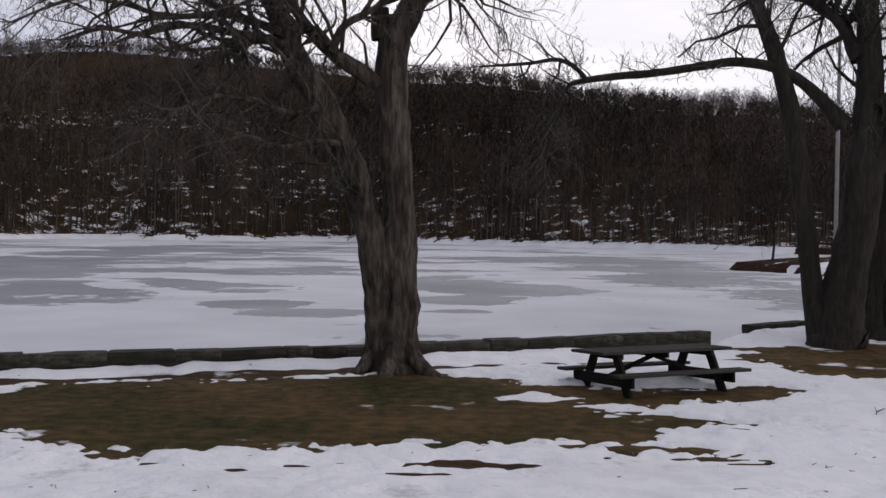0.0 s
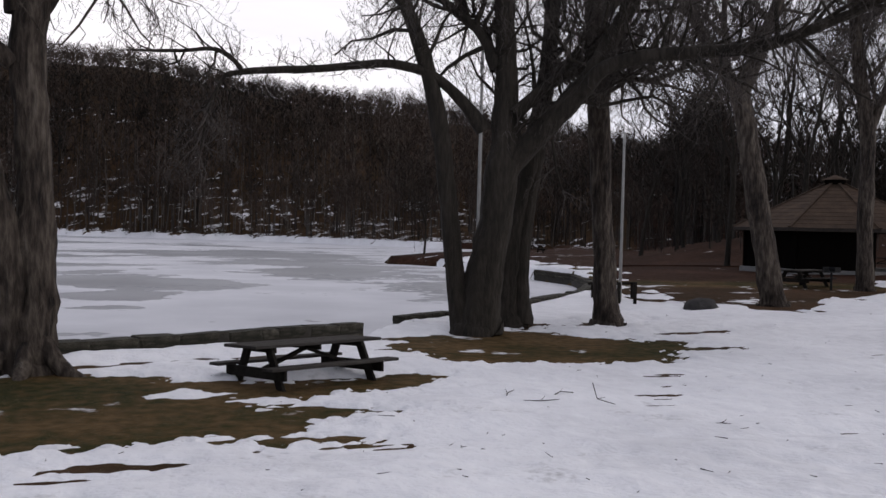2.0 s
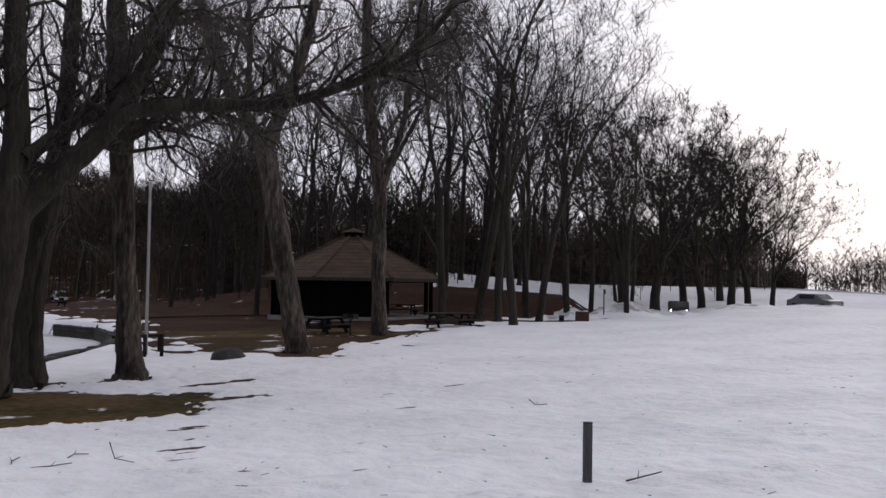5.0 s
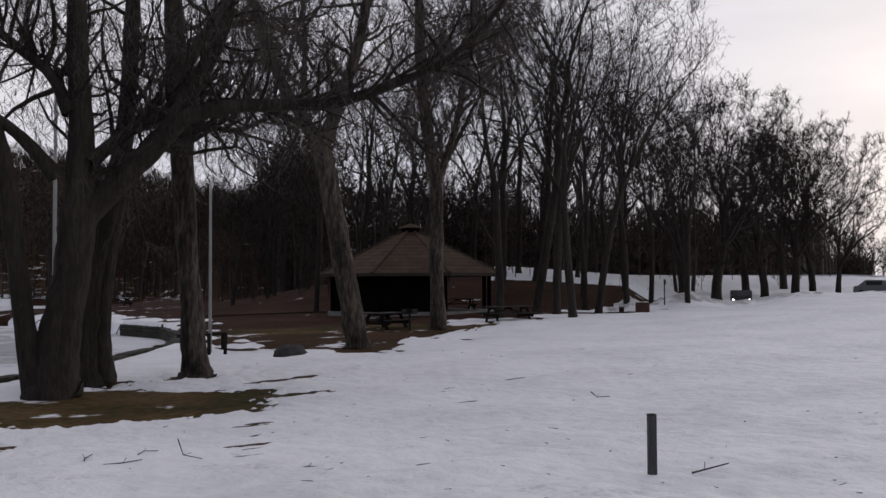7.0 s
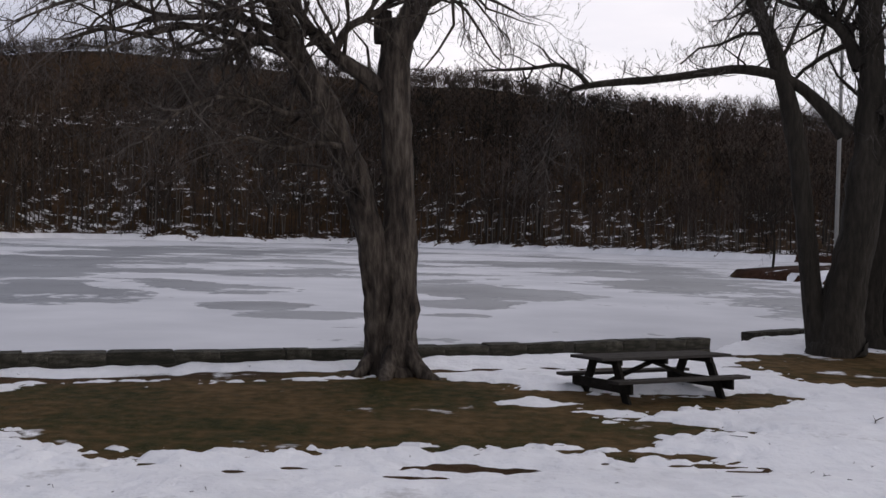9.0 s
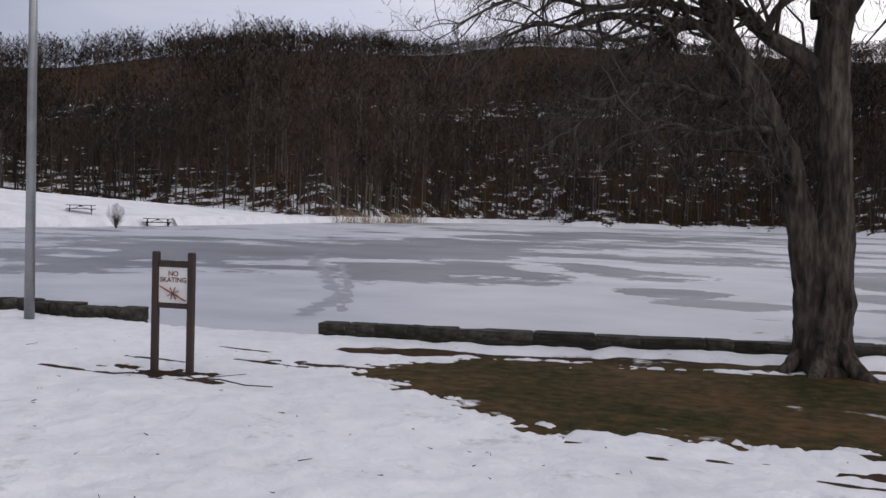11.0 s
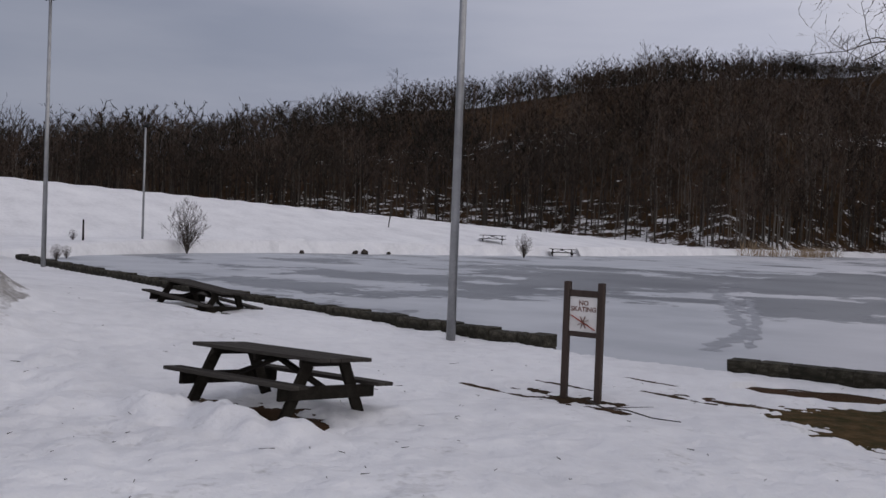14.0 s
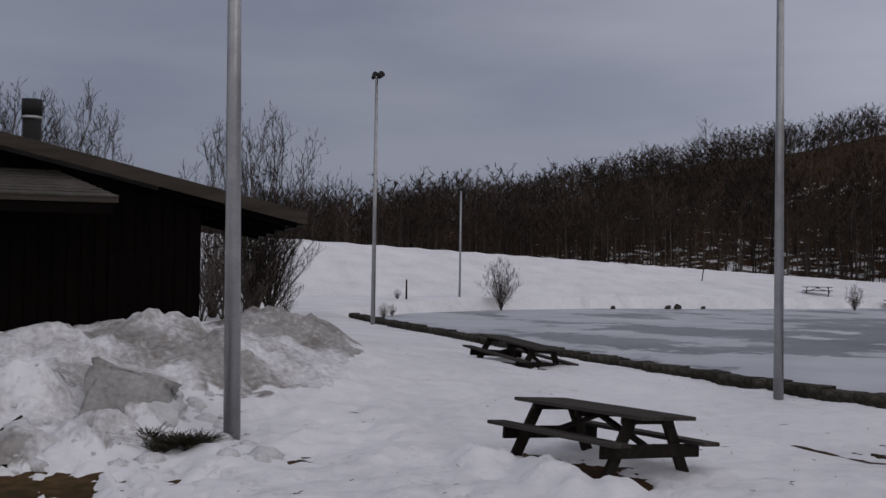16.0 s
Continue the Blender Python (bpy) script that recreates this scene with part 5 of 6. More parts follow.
# ---- the lakeside wall ----
def stone_models(n, seed):
    """Roughly squared stones a metre long, broad and high, with chipped corners."""
    out = []
    rng = random.Random(seed)
    for k in range(n):
        bm = bmesh.new()
        bmesh.ops.create_cube(bm, size=1.0)
        bmesh.ops.bevel(bm, geom=bm.edges[:], offset=rng.uniform(0.03, 0.07), segments=1, affect="EDGES")
        for v in bm.verts:
            v.co += Vector((rng.gauss(0, 0.018), rng.gauss(0, 0.022), rng.gauss(0, 0.03)))
        me = bpy.data.meshes.new("stone")
        bm.to_mesh(me)
        bm.free()
        me.materials.append(WALL_STONE)
        out.append(me)
    return out


STONES = stone_models(12, 2)


def lake_wall(name, line, top, label, near=300, long=0.42, courses=2, uneven=0.015):
    """A low wall of rough stones in courses along a line on the shore, their joints recessed."""
    rng = random.Random(len(line) * 7 + int(abs(line[0][0])))
    verts, faces = [], []
    n = len(line)
    for i, (x, y) in enumerate(line):
        ax, ay = line[max(0, i - 1)]
        bx, by = line[min(n - 1, i + 1)]
        L = math.hypot(bx - ax, by - ay)
        nx, ny = -(by - ay) / L, (bx - ax) / L
        base = len(verts)
        for s, z in ((-0.19, -0.9), (-0.19, top - 0.04), (0.19, top - 0.04), (0.19, -0.9)):
            verts.append((x + nx * s, y + ny * s, z))
        if i:
            for k in range(4):
                faces.append((base - 4 + k, base - 4 + (k + 1) % 4, base + (k + 1) % 4, base + k))
    faces += [(0, 1, 2, 3), (len(verts) - 1, len(verts) - 2, len(verts) - 3, len(verts) - 4)]
    wall = link_mesh(name, verts, faces, MORTAR)
    tagged(wall, label, "stone wall", kind="structure")
    count = 0
    low = -0.14
    for (ax, ay), (bx, by) in zip(line, line[1:]):
        L = math.hypot(bx - ax, by - ay)
        a = math.degrees(math.atan2(by - ay, bx - ax))
        for c in range(courses):
            z0 = low + (top - low) * c / courses
            s = -0.02
            while s < L - 0.05:
                w = min(rng.uniform(0.55, 1.5) * long, L - s + 0.02)
                if L - s - w < 0.15:
                    w = L - s + 0.02
                h = (top - low) / courses + rng.uniform(-1, 1) * uneven * (1.0 if c < courses - 1 else 1.6)
                x, y = ax + (bx - ax) * (s + w / 2) / L, ay + (by - ay) * (s + w / 2) / L
                if count < near:
                    ob = new("stone", rng.choice(STONES))
                    ob.parent = wall
                    ob.matrix_basis = pose(x, y, z0 + h / 2, rng.gauss(0, 1.2), rng.gauss(0, 0.8), a + rng.gauss(0, 0.8)) @ Matrix.Diagonal((w - 0.008, 0.43 + rng.uniform(-0.015, 0.02), h - 0.006, 1))
                    count += 1
                s += w
    return wall


lake_wall("wall_shore_middle", WALL_A, 0.33, "low mossy stone wall along the frozen lake", long=0.8, uneven=0.008)
lake_wall("wall_shore_cove", WALL_B, 0.20, "low stone wall curving round the cove", long=0.7)
lake_wall("wall_shore_west", WALL_C, 0.34, "long low wall of rough mossy field stones", near=360, long=0.38, uneven=0.022)


# ---- picnic tables ----
def picnic_table(m, label, group="picnic tables"):
    t = thing("picnic_table", m, label, "picnic table", group)
    L = 2.55
    for k in range(5):
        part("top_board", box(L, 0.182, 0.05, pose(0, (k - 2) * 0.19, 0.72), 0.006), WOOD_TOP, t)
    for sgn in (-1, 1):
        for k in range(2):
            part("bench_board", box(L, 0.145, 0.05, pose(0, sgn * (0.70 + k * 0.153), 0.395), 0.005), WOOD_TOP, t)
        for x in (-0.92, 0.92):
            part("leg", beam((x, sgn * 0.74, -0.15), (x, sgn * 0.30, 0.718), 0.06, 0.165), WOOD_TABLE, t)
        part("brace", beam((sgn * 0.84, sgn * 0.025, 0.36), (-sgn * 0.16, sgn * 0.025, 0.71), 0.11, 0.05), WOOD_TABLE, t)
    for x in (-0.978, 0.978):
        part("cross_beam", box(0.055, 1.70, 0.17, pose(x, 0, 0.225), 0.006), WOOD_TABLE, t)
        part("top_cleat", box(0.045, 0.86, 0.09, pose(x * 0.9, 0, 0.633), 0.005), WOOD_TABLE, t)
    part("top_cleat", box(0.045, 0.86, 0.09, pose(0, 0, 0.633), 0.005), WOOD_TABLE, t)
    return t


tables = [picnic_table(pose(3.51, 16.4, -0.08, -3.0, 0, 24.0), "weathered grey timber picnic table on bare turf")]
for x, y, z, roll, tip, rz, label in ((-11.35, 7.5, 0.09, -4.0, -1.0, 8.5, "weathered dark timber picnic table sunk in snow"), (-22.4, 12.4, 0.13, -4.5, 5.0, 8.5, "dark timber picnic table in snow beside the lake wall"),
                                (30.2, 36.0, None, 0, 0, 20, "dark picnic table under the wood"), (36.9, 34.2, None, 0, 0, -20, "grey picnic table in snow at the wood's edge"),
                                (43.6, 44.8, None, 0, 0, -30, "picnic table under the pavilion roof"), (40.3, 86.5, None, 0, 0, 0, "far picnic table on the snowy spit"),
                                (-82.8, 84.5, None, 0, 0, 45, "far picnic table on the snow slope"), (-76.6, 90.2, -0.5, 0, 0, 45, "far picnic table sunk deep in snow")):
    t = copy_thing(tables[0], pose(x, y, height_at(x, y) if z is None else z, roll, tip, rz))
    if x < -70:
        t.matrix_basis = t.matrix_basis @ Matrix.Scale(1.25, 4)
    tagged(t, label)


# ---- the notice ----
def notice(m):
    s = thing("notice_sign", m, "brown timber sign with white board forbidding skating", "sign")
    for x in (-0.29, 0.29):
        bm = box(0.10, 0.10, 1.95, pose(x, 0, -0.12), 0.012)
        part("post", bm, WOOD_SIGN, s)
    part("top_rail", box(0.48, 0.06, 0.10, pose(0, 0, 1.60), 0.008), WOOD_SIGN, s)
    part("bottom_rail", box(0.48, 0.06, 0.08, pose(0, 0, 0.98), 0.008), WOOD_SIGN, s)
    board = part("board", box(0.475, 0.025, 0.54, pose(0, 0, 1.06), 0.003), BOARD, s, "white painted board with brown lettering")
    for text, z in (("NO", 1.47), ("SKATING", 1.375)):
        cu = bpy.data.curves.new("lettering", "FONT")
        cu.body, cu.align_x, cu.size, cu.extrude, cu.offset = text, "CENTER", 0.105, 0.002, 0.002
        ob = new("lettering", cu)
        ob.parent = board
        ob.matrix_basis = pose(0, -0.016, z, 90, 0, 0)
        cu.materials.append(BOARD_BROWN)
    part("red_bar", beam((-0.21, -0.016, 1.31), (0.21, -0.016, 1.10), 0.075, 0.006, 0.0), BOARD_RED, board)
    for a in (-62, -20, 25, 68):
        c, d = math.cos(radians(a)) * 0.10, math.sin(radians(a)) * 0.10
        part("drawn_bar", beam((-c, -0.014, 1.205 - d), (c, -0.017, 1.205 + d), 0.034, 0.006, 0.0), BOARD_BROWN, board)
    return s


notice(pose(-9.77, 12.02, 0.0, 0, 0, 12.0))


# ---- poles ----
def lamp_pole(x, y, tall, r0, r1, label, head=True, material=None, az=0.0, lean=0.0):
    p = thing("light_pole", pose(x, y, height_at(x, y) - 0.05, lean, 0, az), label, "light pole", "light poles")
    part("pole", rod((0, 0, 0), (0, 0, tall), r0, r1, 14), material or STEEL, p, smooth=True)
    if head:
        part("bracket", beam((-0.25, 0, tall - 0.05), (0.25, 0, tall - 0.05), 0.06, 0.06), STEEL, p)
        for s in (-1, 1):
            bm = rod((s * 0.17, -0.1, tall - 0.1), (s * 0.17, 0.2, tall + 0.14), 0.08, 0.17, 12)
            lamp = part("floodlight", bm, DARK_IRON, p, smooth=True)
            part("lens", rod((s * 0.17, 0.2, tall + 0.145), (s * 0.17, 0.215, tall + 0.16), 0.16, 0.14, 12), GLASS_LAMP, lamp)
    return p


lamp_pole(-16.0, 15.1, 12.5, 0.105, 0.065, "tall galvanised steel light pole by the lake wall")
lamp_pole(-45.1, 16.9, 12.36, 0.115, 0.07, "tall steel light pole with floodlights at the shore", az=40)
lamp_pole(-14.5, 3.3, 12.5, 0.128, 0.075, "thick grey light pole in ploughed snow", lean=0.8)
lamp_pole(-77.5, 37.1, 9.6, 0.10, 0.075, "far light pole at the foot of the snow slope")
lamp_pole(18.0, 31.1, 6.2, 0.06, 0.045, "slim white pole beside a grey tree", False, WHITE_POLE)
lamp_pole(14.4, 36.0, 12.5, 0.085, 0.06, "tall pale pole seen behind the forked tree", False, WHITE_POLE)

# ---- the short marker post ----
post = thing("marker_post", pose(11.1, 7.75, height_at(11.1, 7.75), 0, 0, 55), "short square grey timber marker post in snow", "post")
part("post", box(0.105, 0.105, 1.0, pose(0, 0, -0.15), 0.01), WOOD_POST, post)
part("cap", box(0.108, 0.108, 0.012, pose(0, 0, 0.851), 0.002), WOOD_TOP, post)

# ---- pavilion ----
PX, PY = polar(-41.5, 62.0)
pav = thing("picnic_pavilion", pose(PX, PY, height_at(PX, PY) + 0.05, 0, 0, -108.8), "open octagonal picnic pavilion with brown shingled roof", "pavilion")
N, RE, RT, ZE, ZT = 8, 5.95, 0.55, 2.35, 5.0
part("floor_slab", rod((0, 0, -0.2), (0, 0, 0.08), 5.5, 5.5, 8), CONCRETE, pav)
for k in range(N):
    a0, a1 = 2 * math.pi * k / N, 2 * math.pi * (k + 1) / N
    rows = 12
    for j in range(rows):
        f0, f1 = j / rows, (j + 1.12) / rows
        q = []
        for f, lift in ((f0, 0.022), (min(f1, 1.02), 0.006)):
            R, Z = RE + (RT - RE) * f, ZE + (ZT - ZE) * f
            q.append([(math.cos(a) * R, math.sin(a) * R, Z + lift) for a in (a0, a1)])
        bm = bmesh.new()
        top = [bm.verts.new(p) for p in (q[0][0], q[0][1], q[1][1], q[1][0])]
        low = [bm.verts.new((p.co.x, p.co.y, p.co.z - 0.05)) for p in top]
        bm.faces.new(top)
        bm.faces.new(low[::-1])
        for i in range(4):
            bm.faces.new((top[i], low[i], low[(i + 1) % 4], top[(i + 1) % 4]))
        part("shingle_course", bm, SHINGLE, pav)
    p0, p1 = (math.cos(a0) * RE, math.sin(a0) * RE, ZE), (math.cos(a1) * RE, math.sin(a1) * RE, ZE)
    part("fascia", beam((p0[0], p0[1], ZE - 0.08), (p1[0], p1[1], ZE - 0.08), 0.05, 0.2), FASCIA, pav)
    part("ridge_cap", beam((p0[0], p0[1], ZE + 0.05), (math.cos(a0) * RT, math.sin(a0) * RT, ZT + 0.06), 0.2, 0.05), SHINGLE, pav)
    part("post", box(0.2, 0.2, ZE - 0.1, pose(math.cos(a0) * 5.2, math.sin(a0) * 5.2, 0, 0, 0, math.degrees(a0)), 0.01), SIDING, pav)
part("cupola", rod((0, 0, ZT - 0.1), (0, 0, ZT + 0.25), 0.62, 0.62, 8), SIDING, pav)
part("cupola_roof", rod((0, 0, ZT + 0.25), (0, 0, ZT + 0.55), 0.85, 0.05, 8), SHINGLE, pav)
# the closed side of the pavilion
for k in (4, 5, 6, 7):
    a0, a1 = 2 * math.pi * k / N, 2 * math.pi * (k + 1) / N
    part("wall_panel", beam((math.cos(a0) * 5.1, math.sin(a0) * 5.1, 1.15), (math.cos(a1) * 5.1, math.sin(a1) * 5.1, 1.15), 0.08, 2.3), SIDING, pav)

# ---- the brown cabin by the drive ----
CB = pose(-23.9, 4.55, 1.0, 0, 0, 262)
cabin = thing("cabin", CB, "dark brown boarded cabin with low-pitched overhanging roof", "cabin")
# local x runs along the gable from the corner, local y towards the drive


def rise(u):
    return 3.25 + 0.232 * min(u, 7.5) - 0.232 * max(0.0, u - 7.5)


bm = bmesh.new()
front = [bm.verts.new((x, 0.0, z)) for x, z in ((0, -0.6), (15, -0.6), (15, rise(15)), (7.5, rise(7.5)), (0, rise(0)))]
back = [bm.verts.new((v.co.x, -0.2, v.co.z)) for v in front]
bm.faces.new(front)
bm.faces.new(back[::-1])
for i in range(5):
    bm.faces.new((front[i], back[i], back[(i + 1) % 5], front[(i + 1) % 5]))
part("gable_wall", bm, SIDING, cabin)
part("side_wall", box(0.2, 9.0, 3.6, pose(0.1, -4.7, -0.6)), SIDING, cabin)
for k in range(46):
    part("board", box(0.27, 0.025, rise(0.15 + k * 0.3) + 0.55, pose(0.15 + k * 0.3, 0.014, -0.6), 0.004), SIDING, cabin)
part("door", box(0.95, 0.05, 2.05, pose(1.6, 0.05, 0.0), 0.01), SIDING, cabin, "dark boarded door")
bm = bmesh.new()
for x0, x1 in ((-2.3, 7.5), (7.5, 17.3)):
    q = [(x0, 1.1), (x1, 1.1), (x1, -10.5), (x0, -10.5)]
    top = [bm.verts.new((x, y, rise(x) + 0.28)) for x, y in q]
    low = [bm.verts.new((x, y, rise(x) + 0.10)) for x, y in q]
    bm.faces.new(top)
    bm.faces.new(low[::-1])
    for i in range(4):
        bm.faces.new((top[i], low[i], low[(i + 1) % 4], top[(i + 1) % 4]))
part("roof", bm, SHINGLE, cabin)
part("fascia", beam((-2.35, 1.14, rise(-2.35) + 0.16), (7.5, 1.14, rise(7.5) + 0.16), 0.06, 0.30), FASCIA, cabin)
part("eave_board", beam((-2.36, 1.14, rise(-2.36) + 0.14), (-2.36, -10.5, rise(-2.36) + 0.14), 0.05, 0.22), FASCIA, cabin)
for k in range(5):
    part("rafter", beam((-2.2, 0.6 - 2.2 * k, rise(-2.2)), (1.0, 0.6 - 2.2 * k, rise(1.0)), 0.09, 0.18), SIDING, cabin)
part("chimney", rod((4.1, -2.5, 3.9), (4.1, -2.5, 5.7), 0.22, 0.22, 14), DARK_IRON, cabin, smooth=True)
part("chimney_cowl", rod((4.1, -2.5, 5.45), (4.1, -2.5, 5.86), 0.25, 0.25, 14), DARK_IRON, cabin, "dark chimney cowl", smooth=True)
part("chimney_ring", rod((4.1, -2.5, 5.36), (4.1, -2.5, 5.44), 0.255, 0.255, 14), STEEL, cabin, "pale steel ring", smooth=True)
# porch roof
for k in range(9):
    u0, u1 = k / 9, (k + 1.1) / 9
    q = [(1.8 + 1.5 * u, 2.6 - 2.55 * u, 3.12 + 0.75 * u + (0.03 if u == u0 else 0.0)) for u in (u0, u1)]
    q = [q[0], (9.0, q[0][1], q[0][2]), (9.0, q[1][1], q[1][2]), q[1]]
    bm = bmesh.new()
    top = [bm.verts.new(p) for p in q]
    low = [bm.verts.new((p[0], p[1], p[2] - 0.07)) for p in q]
    bm.faces.new(top[::-1])
    bm.faces.new(low)
    for i in range(4):
        bm.faces.new((top[i], top[(i + 1) % 4], low[(i + 1) % 4], low[i]))
    part("porch_shingles", bm, SHINGLE_GREY, cabin)
part("porch_eave", box(7.2, 0.04, 0.13, pose(5.4, 2.58, 2.99), 0.005), FASCIA, cabin)
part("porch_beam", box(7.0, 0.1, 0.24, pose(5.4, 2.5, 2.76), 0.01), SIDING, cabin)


# ---- small things on the picnic ground ----
def boulder(x, y, z, w, d, h, seed, label, material=None, name="boulder", category="rock", lumps=0.5):
    rng = random.Random(seed)
    bm = bmesh.new()
    bmesh.ops.create_icosphere(bm, subdivisions=3 if w > 0.5 else 2, radius=0.5)
    off = [rng.uniform(0, 20) for _ in range(3)]
    for v in bm.verts:
        k = 1 + lumps * (noise.noise(v.co * 2.6 + Vector(off)) + 0.5 * noise.noise(v.co * 6 + Vector(off)))
        v.co = Vector((v.co.x * w * k, v.co.y * d * k, v.co.z * h * 2 * k))
    ob = part(name, bm, material or ROCK, smooth=True)
    ob.matrix_basis = pose(x, y, z, 0, 0, rng.uniform(0, 90))
    return tagged(ob, label, category)


boulder(19.0, 27.6, height_at(19.0, 27.6), 1.35, 1.0, 0.46, 4, "low dark boulder lying in the snow", lumps=0.22)
boulder(-12.75, 3.85, 0.06, 0.22, 0.13, 0.07, 5, "small black lump of wet bark on snow", STICK, "bark_lump", "bark")

box_thing = thing("timber_planter", pose(50.9, 35.8, height_at(50.9, 35.8) + 0.05, 0, 0, 35), "low red-brown timber box by the snow bank", "planter")
for k in range(3):
    part("board", box(1.5, 0.05, 0.19, pose(0, -0.4, 0.2 * k), 0.006), WOOD_RED, box_thing)
    part("board", box(1.5, 0.05, 0.19, pose(0, 0.4, 0.2 * k), 0.006), WOOD_RED, box_thing)
for x in (-0.72, 0.72):
    part("end_panel", box(0.05, 0.74, 0.58, pose(x, 0, 0), 0.006), WOOD_RED, box_thing)

small_sign = thing("small_sign", pose(56.0, 37.6, height_at(56.0, 37.6), 0, 0, 20), "small dark sign on a thin post in snow", "sign")
part("post", rod((0, 0, -0.2), (0, 0, 1.9), 0.04, 0.04, 8), DARK_IRON, small_sign)
part("plate", box(0.4, 0.03, 0.32, pose(0, -0.05, 1.55), 0.004), DARK_IRON, small_sign)

grill = thing("park_grill", pose(30.0, 34.0, height_at(30.0, 34.0), 0, 0, 30), "dark iron park grill on a single post", "grill")
part("post", rod((0, 0, -0.1), (0, 0, 0.75), 0.05, 0.05, 8), DARK_IRON, grill)
bm = box(0.75, 0.5, 0.03, pose(0, 0, 0.75))
for m in (pose(0, 0.25, 0.78), pose(0, -0.25, 0.78)):
    box(0.75, 0.03, 0.2, m, 0.0, bm)
box(0.03, 0.44, 0.2, pose(0.36, 0, 0.78), 0.0, bm)
part("firebox", bm, DARK_IRON, grill)

for k, (x, y) in enumerate(((17.55, 30.4), (18.05, 30.15))):
    b = thing("barrier_post", pose(x, y, height_at(x, y), 0, 0, 0), "short dark timber barrier post", "post", "barrier posts")
    part("post", box(0.10, 0.10, 1.0, pose(0, 0, -0.15), 0.01), WOOD_TABLE, b)
rail = thing("barrier_rail", pose(18.9, 33.2, height_at(18.9, 33.2), 0, 0, 12), "low dark timber rail with three legs", "rail")
part("beam", box(2.4, 0.12, 0.1, pose(0, 0, 0.55), 0.01), WOOD_TABLE, rail)
for x in (-1.0, 0.0, 1.0):
    part("leg", box(0.1, 0.1, 0.7, pose(x, 0, -0.1), 0.01), WOOD_TABLE, rail)


def stick(name, places, r, label, group="fallen sticks"):
    """A fallen stick through the given places on the snow, with a fork."""
    t = Tubes()
    pts = [(x, y, height_at(x, y) + 0.085 + lift) for x, y, lift in places]
    t.add(pts, [r * (1 - 0.5 * i / len(pts)) for i in range(len(pts))], 6)
    a, b = Vector(pts[1]), Vector(pts[-1])
    side = Vector((-(b - a).y, (b - a).x, 0.12)) * 0.35
    t.add([tuple(a), tuple(a + (b - a) * 0.25 + side * 0.6), tuple(a + (b - a) * 0.4 + side)], [r * 0.6, r * 0.45, r * 0.3], 5)
    ob = t.mesh(name, STICK, None)
    return tagged(ob, label, "stick", group)


stick("fallen_stick", ((-9.35, 11.65, 0.02), (-8.9, 11.45, 0.0), (-8.5, 11.5, 0.02), (-8.0, 11.4, 0.0), (-7.55, 11.4, 0.02)), 0.013, "crooked wet stick lying in snow by the sign")
stick("fallen_stick", ((11.5, 7.4, 0.0), (11.7, 7.35, 0.02), (11.95, 7.3, 0.04), (12.15, 7.25, 0.06)), 0.013, "dark broken stick in snow by the post")
stick("fallen_stick", ((6.05, 13.8, 0.0), (6.12, 13.95, 0.02), (6.3, 14.1, 0.04)), 0.009, "small curved stick on snow")
stick("fallen_stick", ((6.15, 13.4, 0.0), (6.4, 13.35, 0.0), (6.7, 13.35, 0.01)), 0.009, "thin wet stick lying flat on snow")
stick("fallen_stick", ((6.85, 13.8, 0.0), (7.0, 13.9, 0.03), (7.25, 13.95, 0.0)), 0.009, "thin crooked twig on snow")
stick("fallen_stick", ((7.15, 13.15, 0.28), (7.18, 13.05, 0.06), (7.4, 12.9, 0.0)), 0.009, "forked branch tip standing up from snow")
stick("fallen_stick", ((7.95, 11.35, 0.0), (8.1, 11.29, 0.02), (8.3, 11.22, 0.0)), 0.009, "thin forked stick lying on snow")
stick("fallen_stick", ((16.9, 13.3, 0.15), (17.0, 13.2, 0.03), (17.3, 13.1, 0.02)), 0.01, "dry forked weed stalk in snow")
stick("fallen_stick", ((-15.2, 0.5, 0.35), (-15.1, 0.25, 0.2), (-15.0, 0.1, 0.1)), 0.02, "dark stick poking from the ploughed snow")


# ---- shrubs, reeds and tufts ----
bush = shrub(61, 4.3, 1.7, 28, 0.009, 0.028, 0.8, 0.7).finish("shrub", pose(-74.6, 39.7, -0.4), "bare rounded shrub frozen in at the lake edge", "lakeside shrubs")
for x, y, s in ((-71.6, 78.0, 0.58), (-61.0, 23.6, 0.24), (-64.5, 25.6, 0.2), (-74.5, 30.0, 0.2)):
    copy_thing(bush, HERE).matrix_basis = pose(x, y, max(height_at(x, y), -0.45), 0, 0, 40 * s * 10) @ Matrix.Diagonal((s, s, s * (1.0 if s > 0.31 or x > -80 else 1.6), 1))
for k, (x, y, s) in enumerate(((-77.2, 53.0, 0.5), (-77.2, 59.4, 0.55), (-77.0, 60.4, 0.7), (-77.2, 63.7, 0.4))):
    tagged(boulder(x, y, max(height_at(x, y), ICE_Z) + 0.1, s, s * 0.8, s * 0.5, 80 + k, "dark clump of debris at the ice edge", STICK, "debris_clump", "debris"), group="debris on the shore")
sapling = Tubes()
sx, sy = -89.0, 73.2
sz = height_at(sx, sy)
sapling.add([(sx, sy, sz - 0.2), (sx + 0.05, sy + 0.1, sz + 0.9), (sx + 0.1, sy + 0.35, sz + 1.7), (sx + 0.1, sy + 0.7, sz + 2.2)], [0.07, 0.06, 0.045, 0.02], 6)
sapling.add([(sx + 0.07, sy + 0.2, sz + 1.2), (sx + 0.1, sy + 0.0, sz + 1.7)], [0.04, 0.02], 5)
tagged(sapling.mesh("sapling", STICK, None), "crooked dead sapling standing in the snow slope", "sapling")
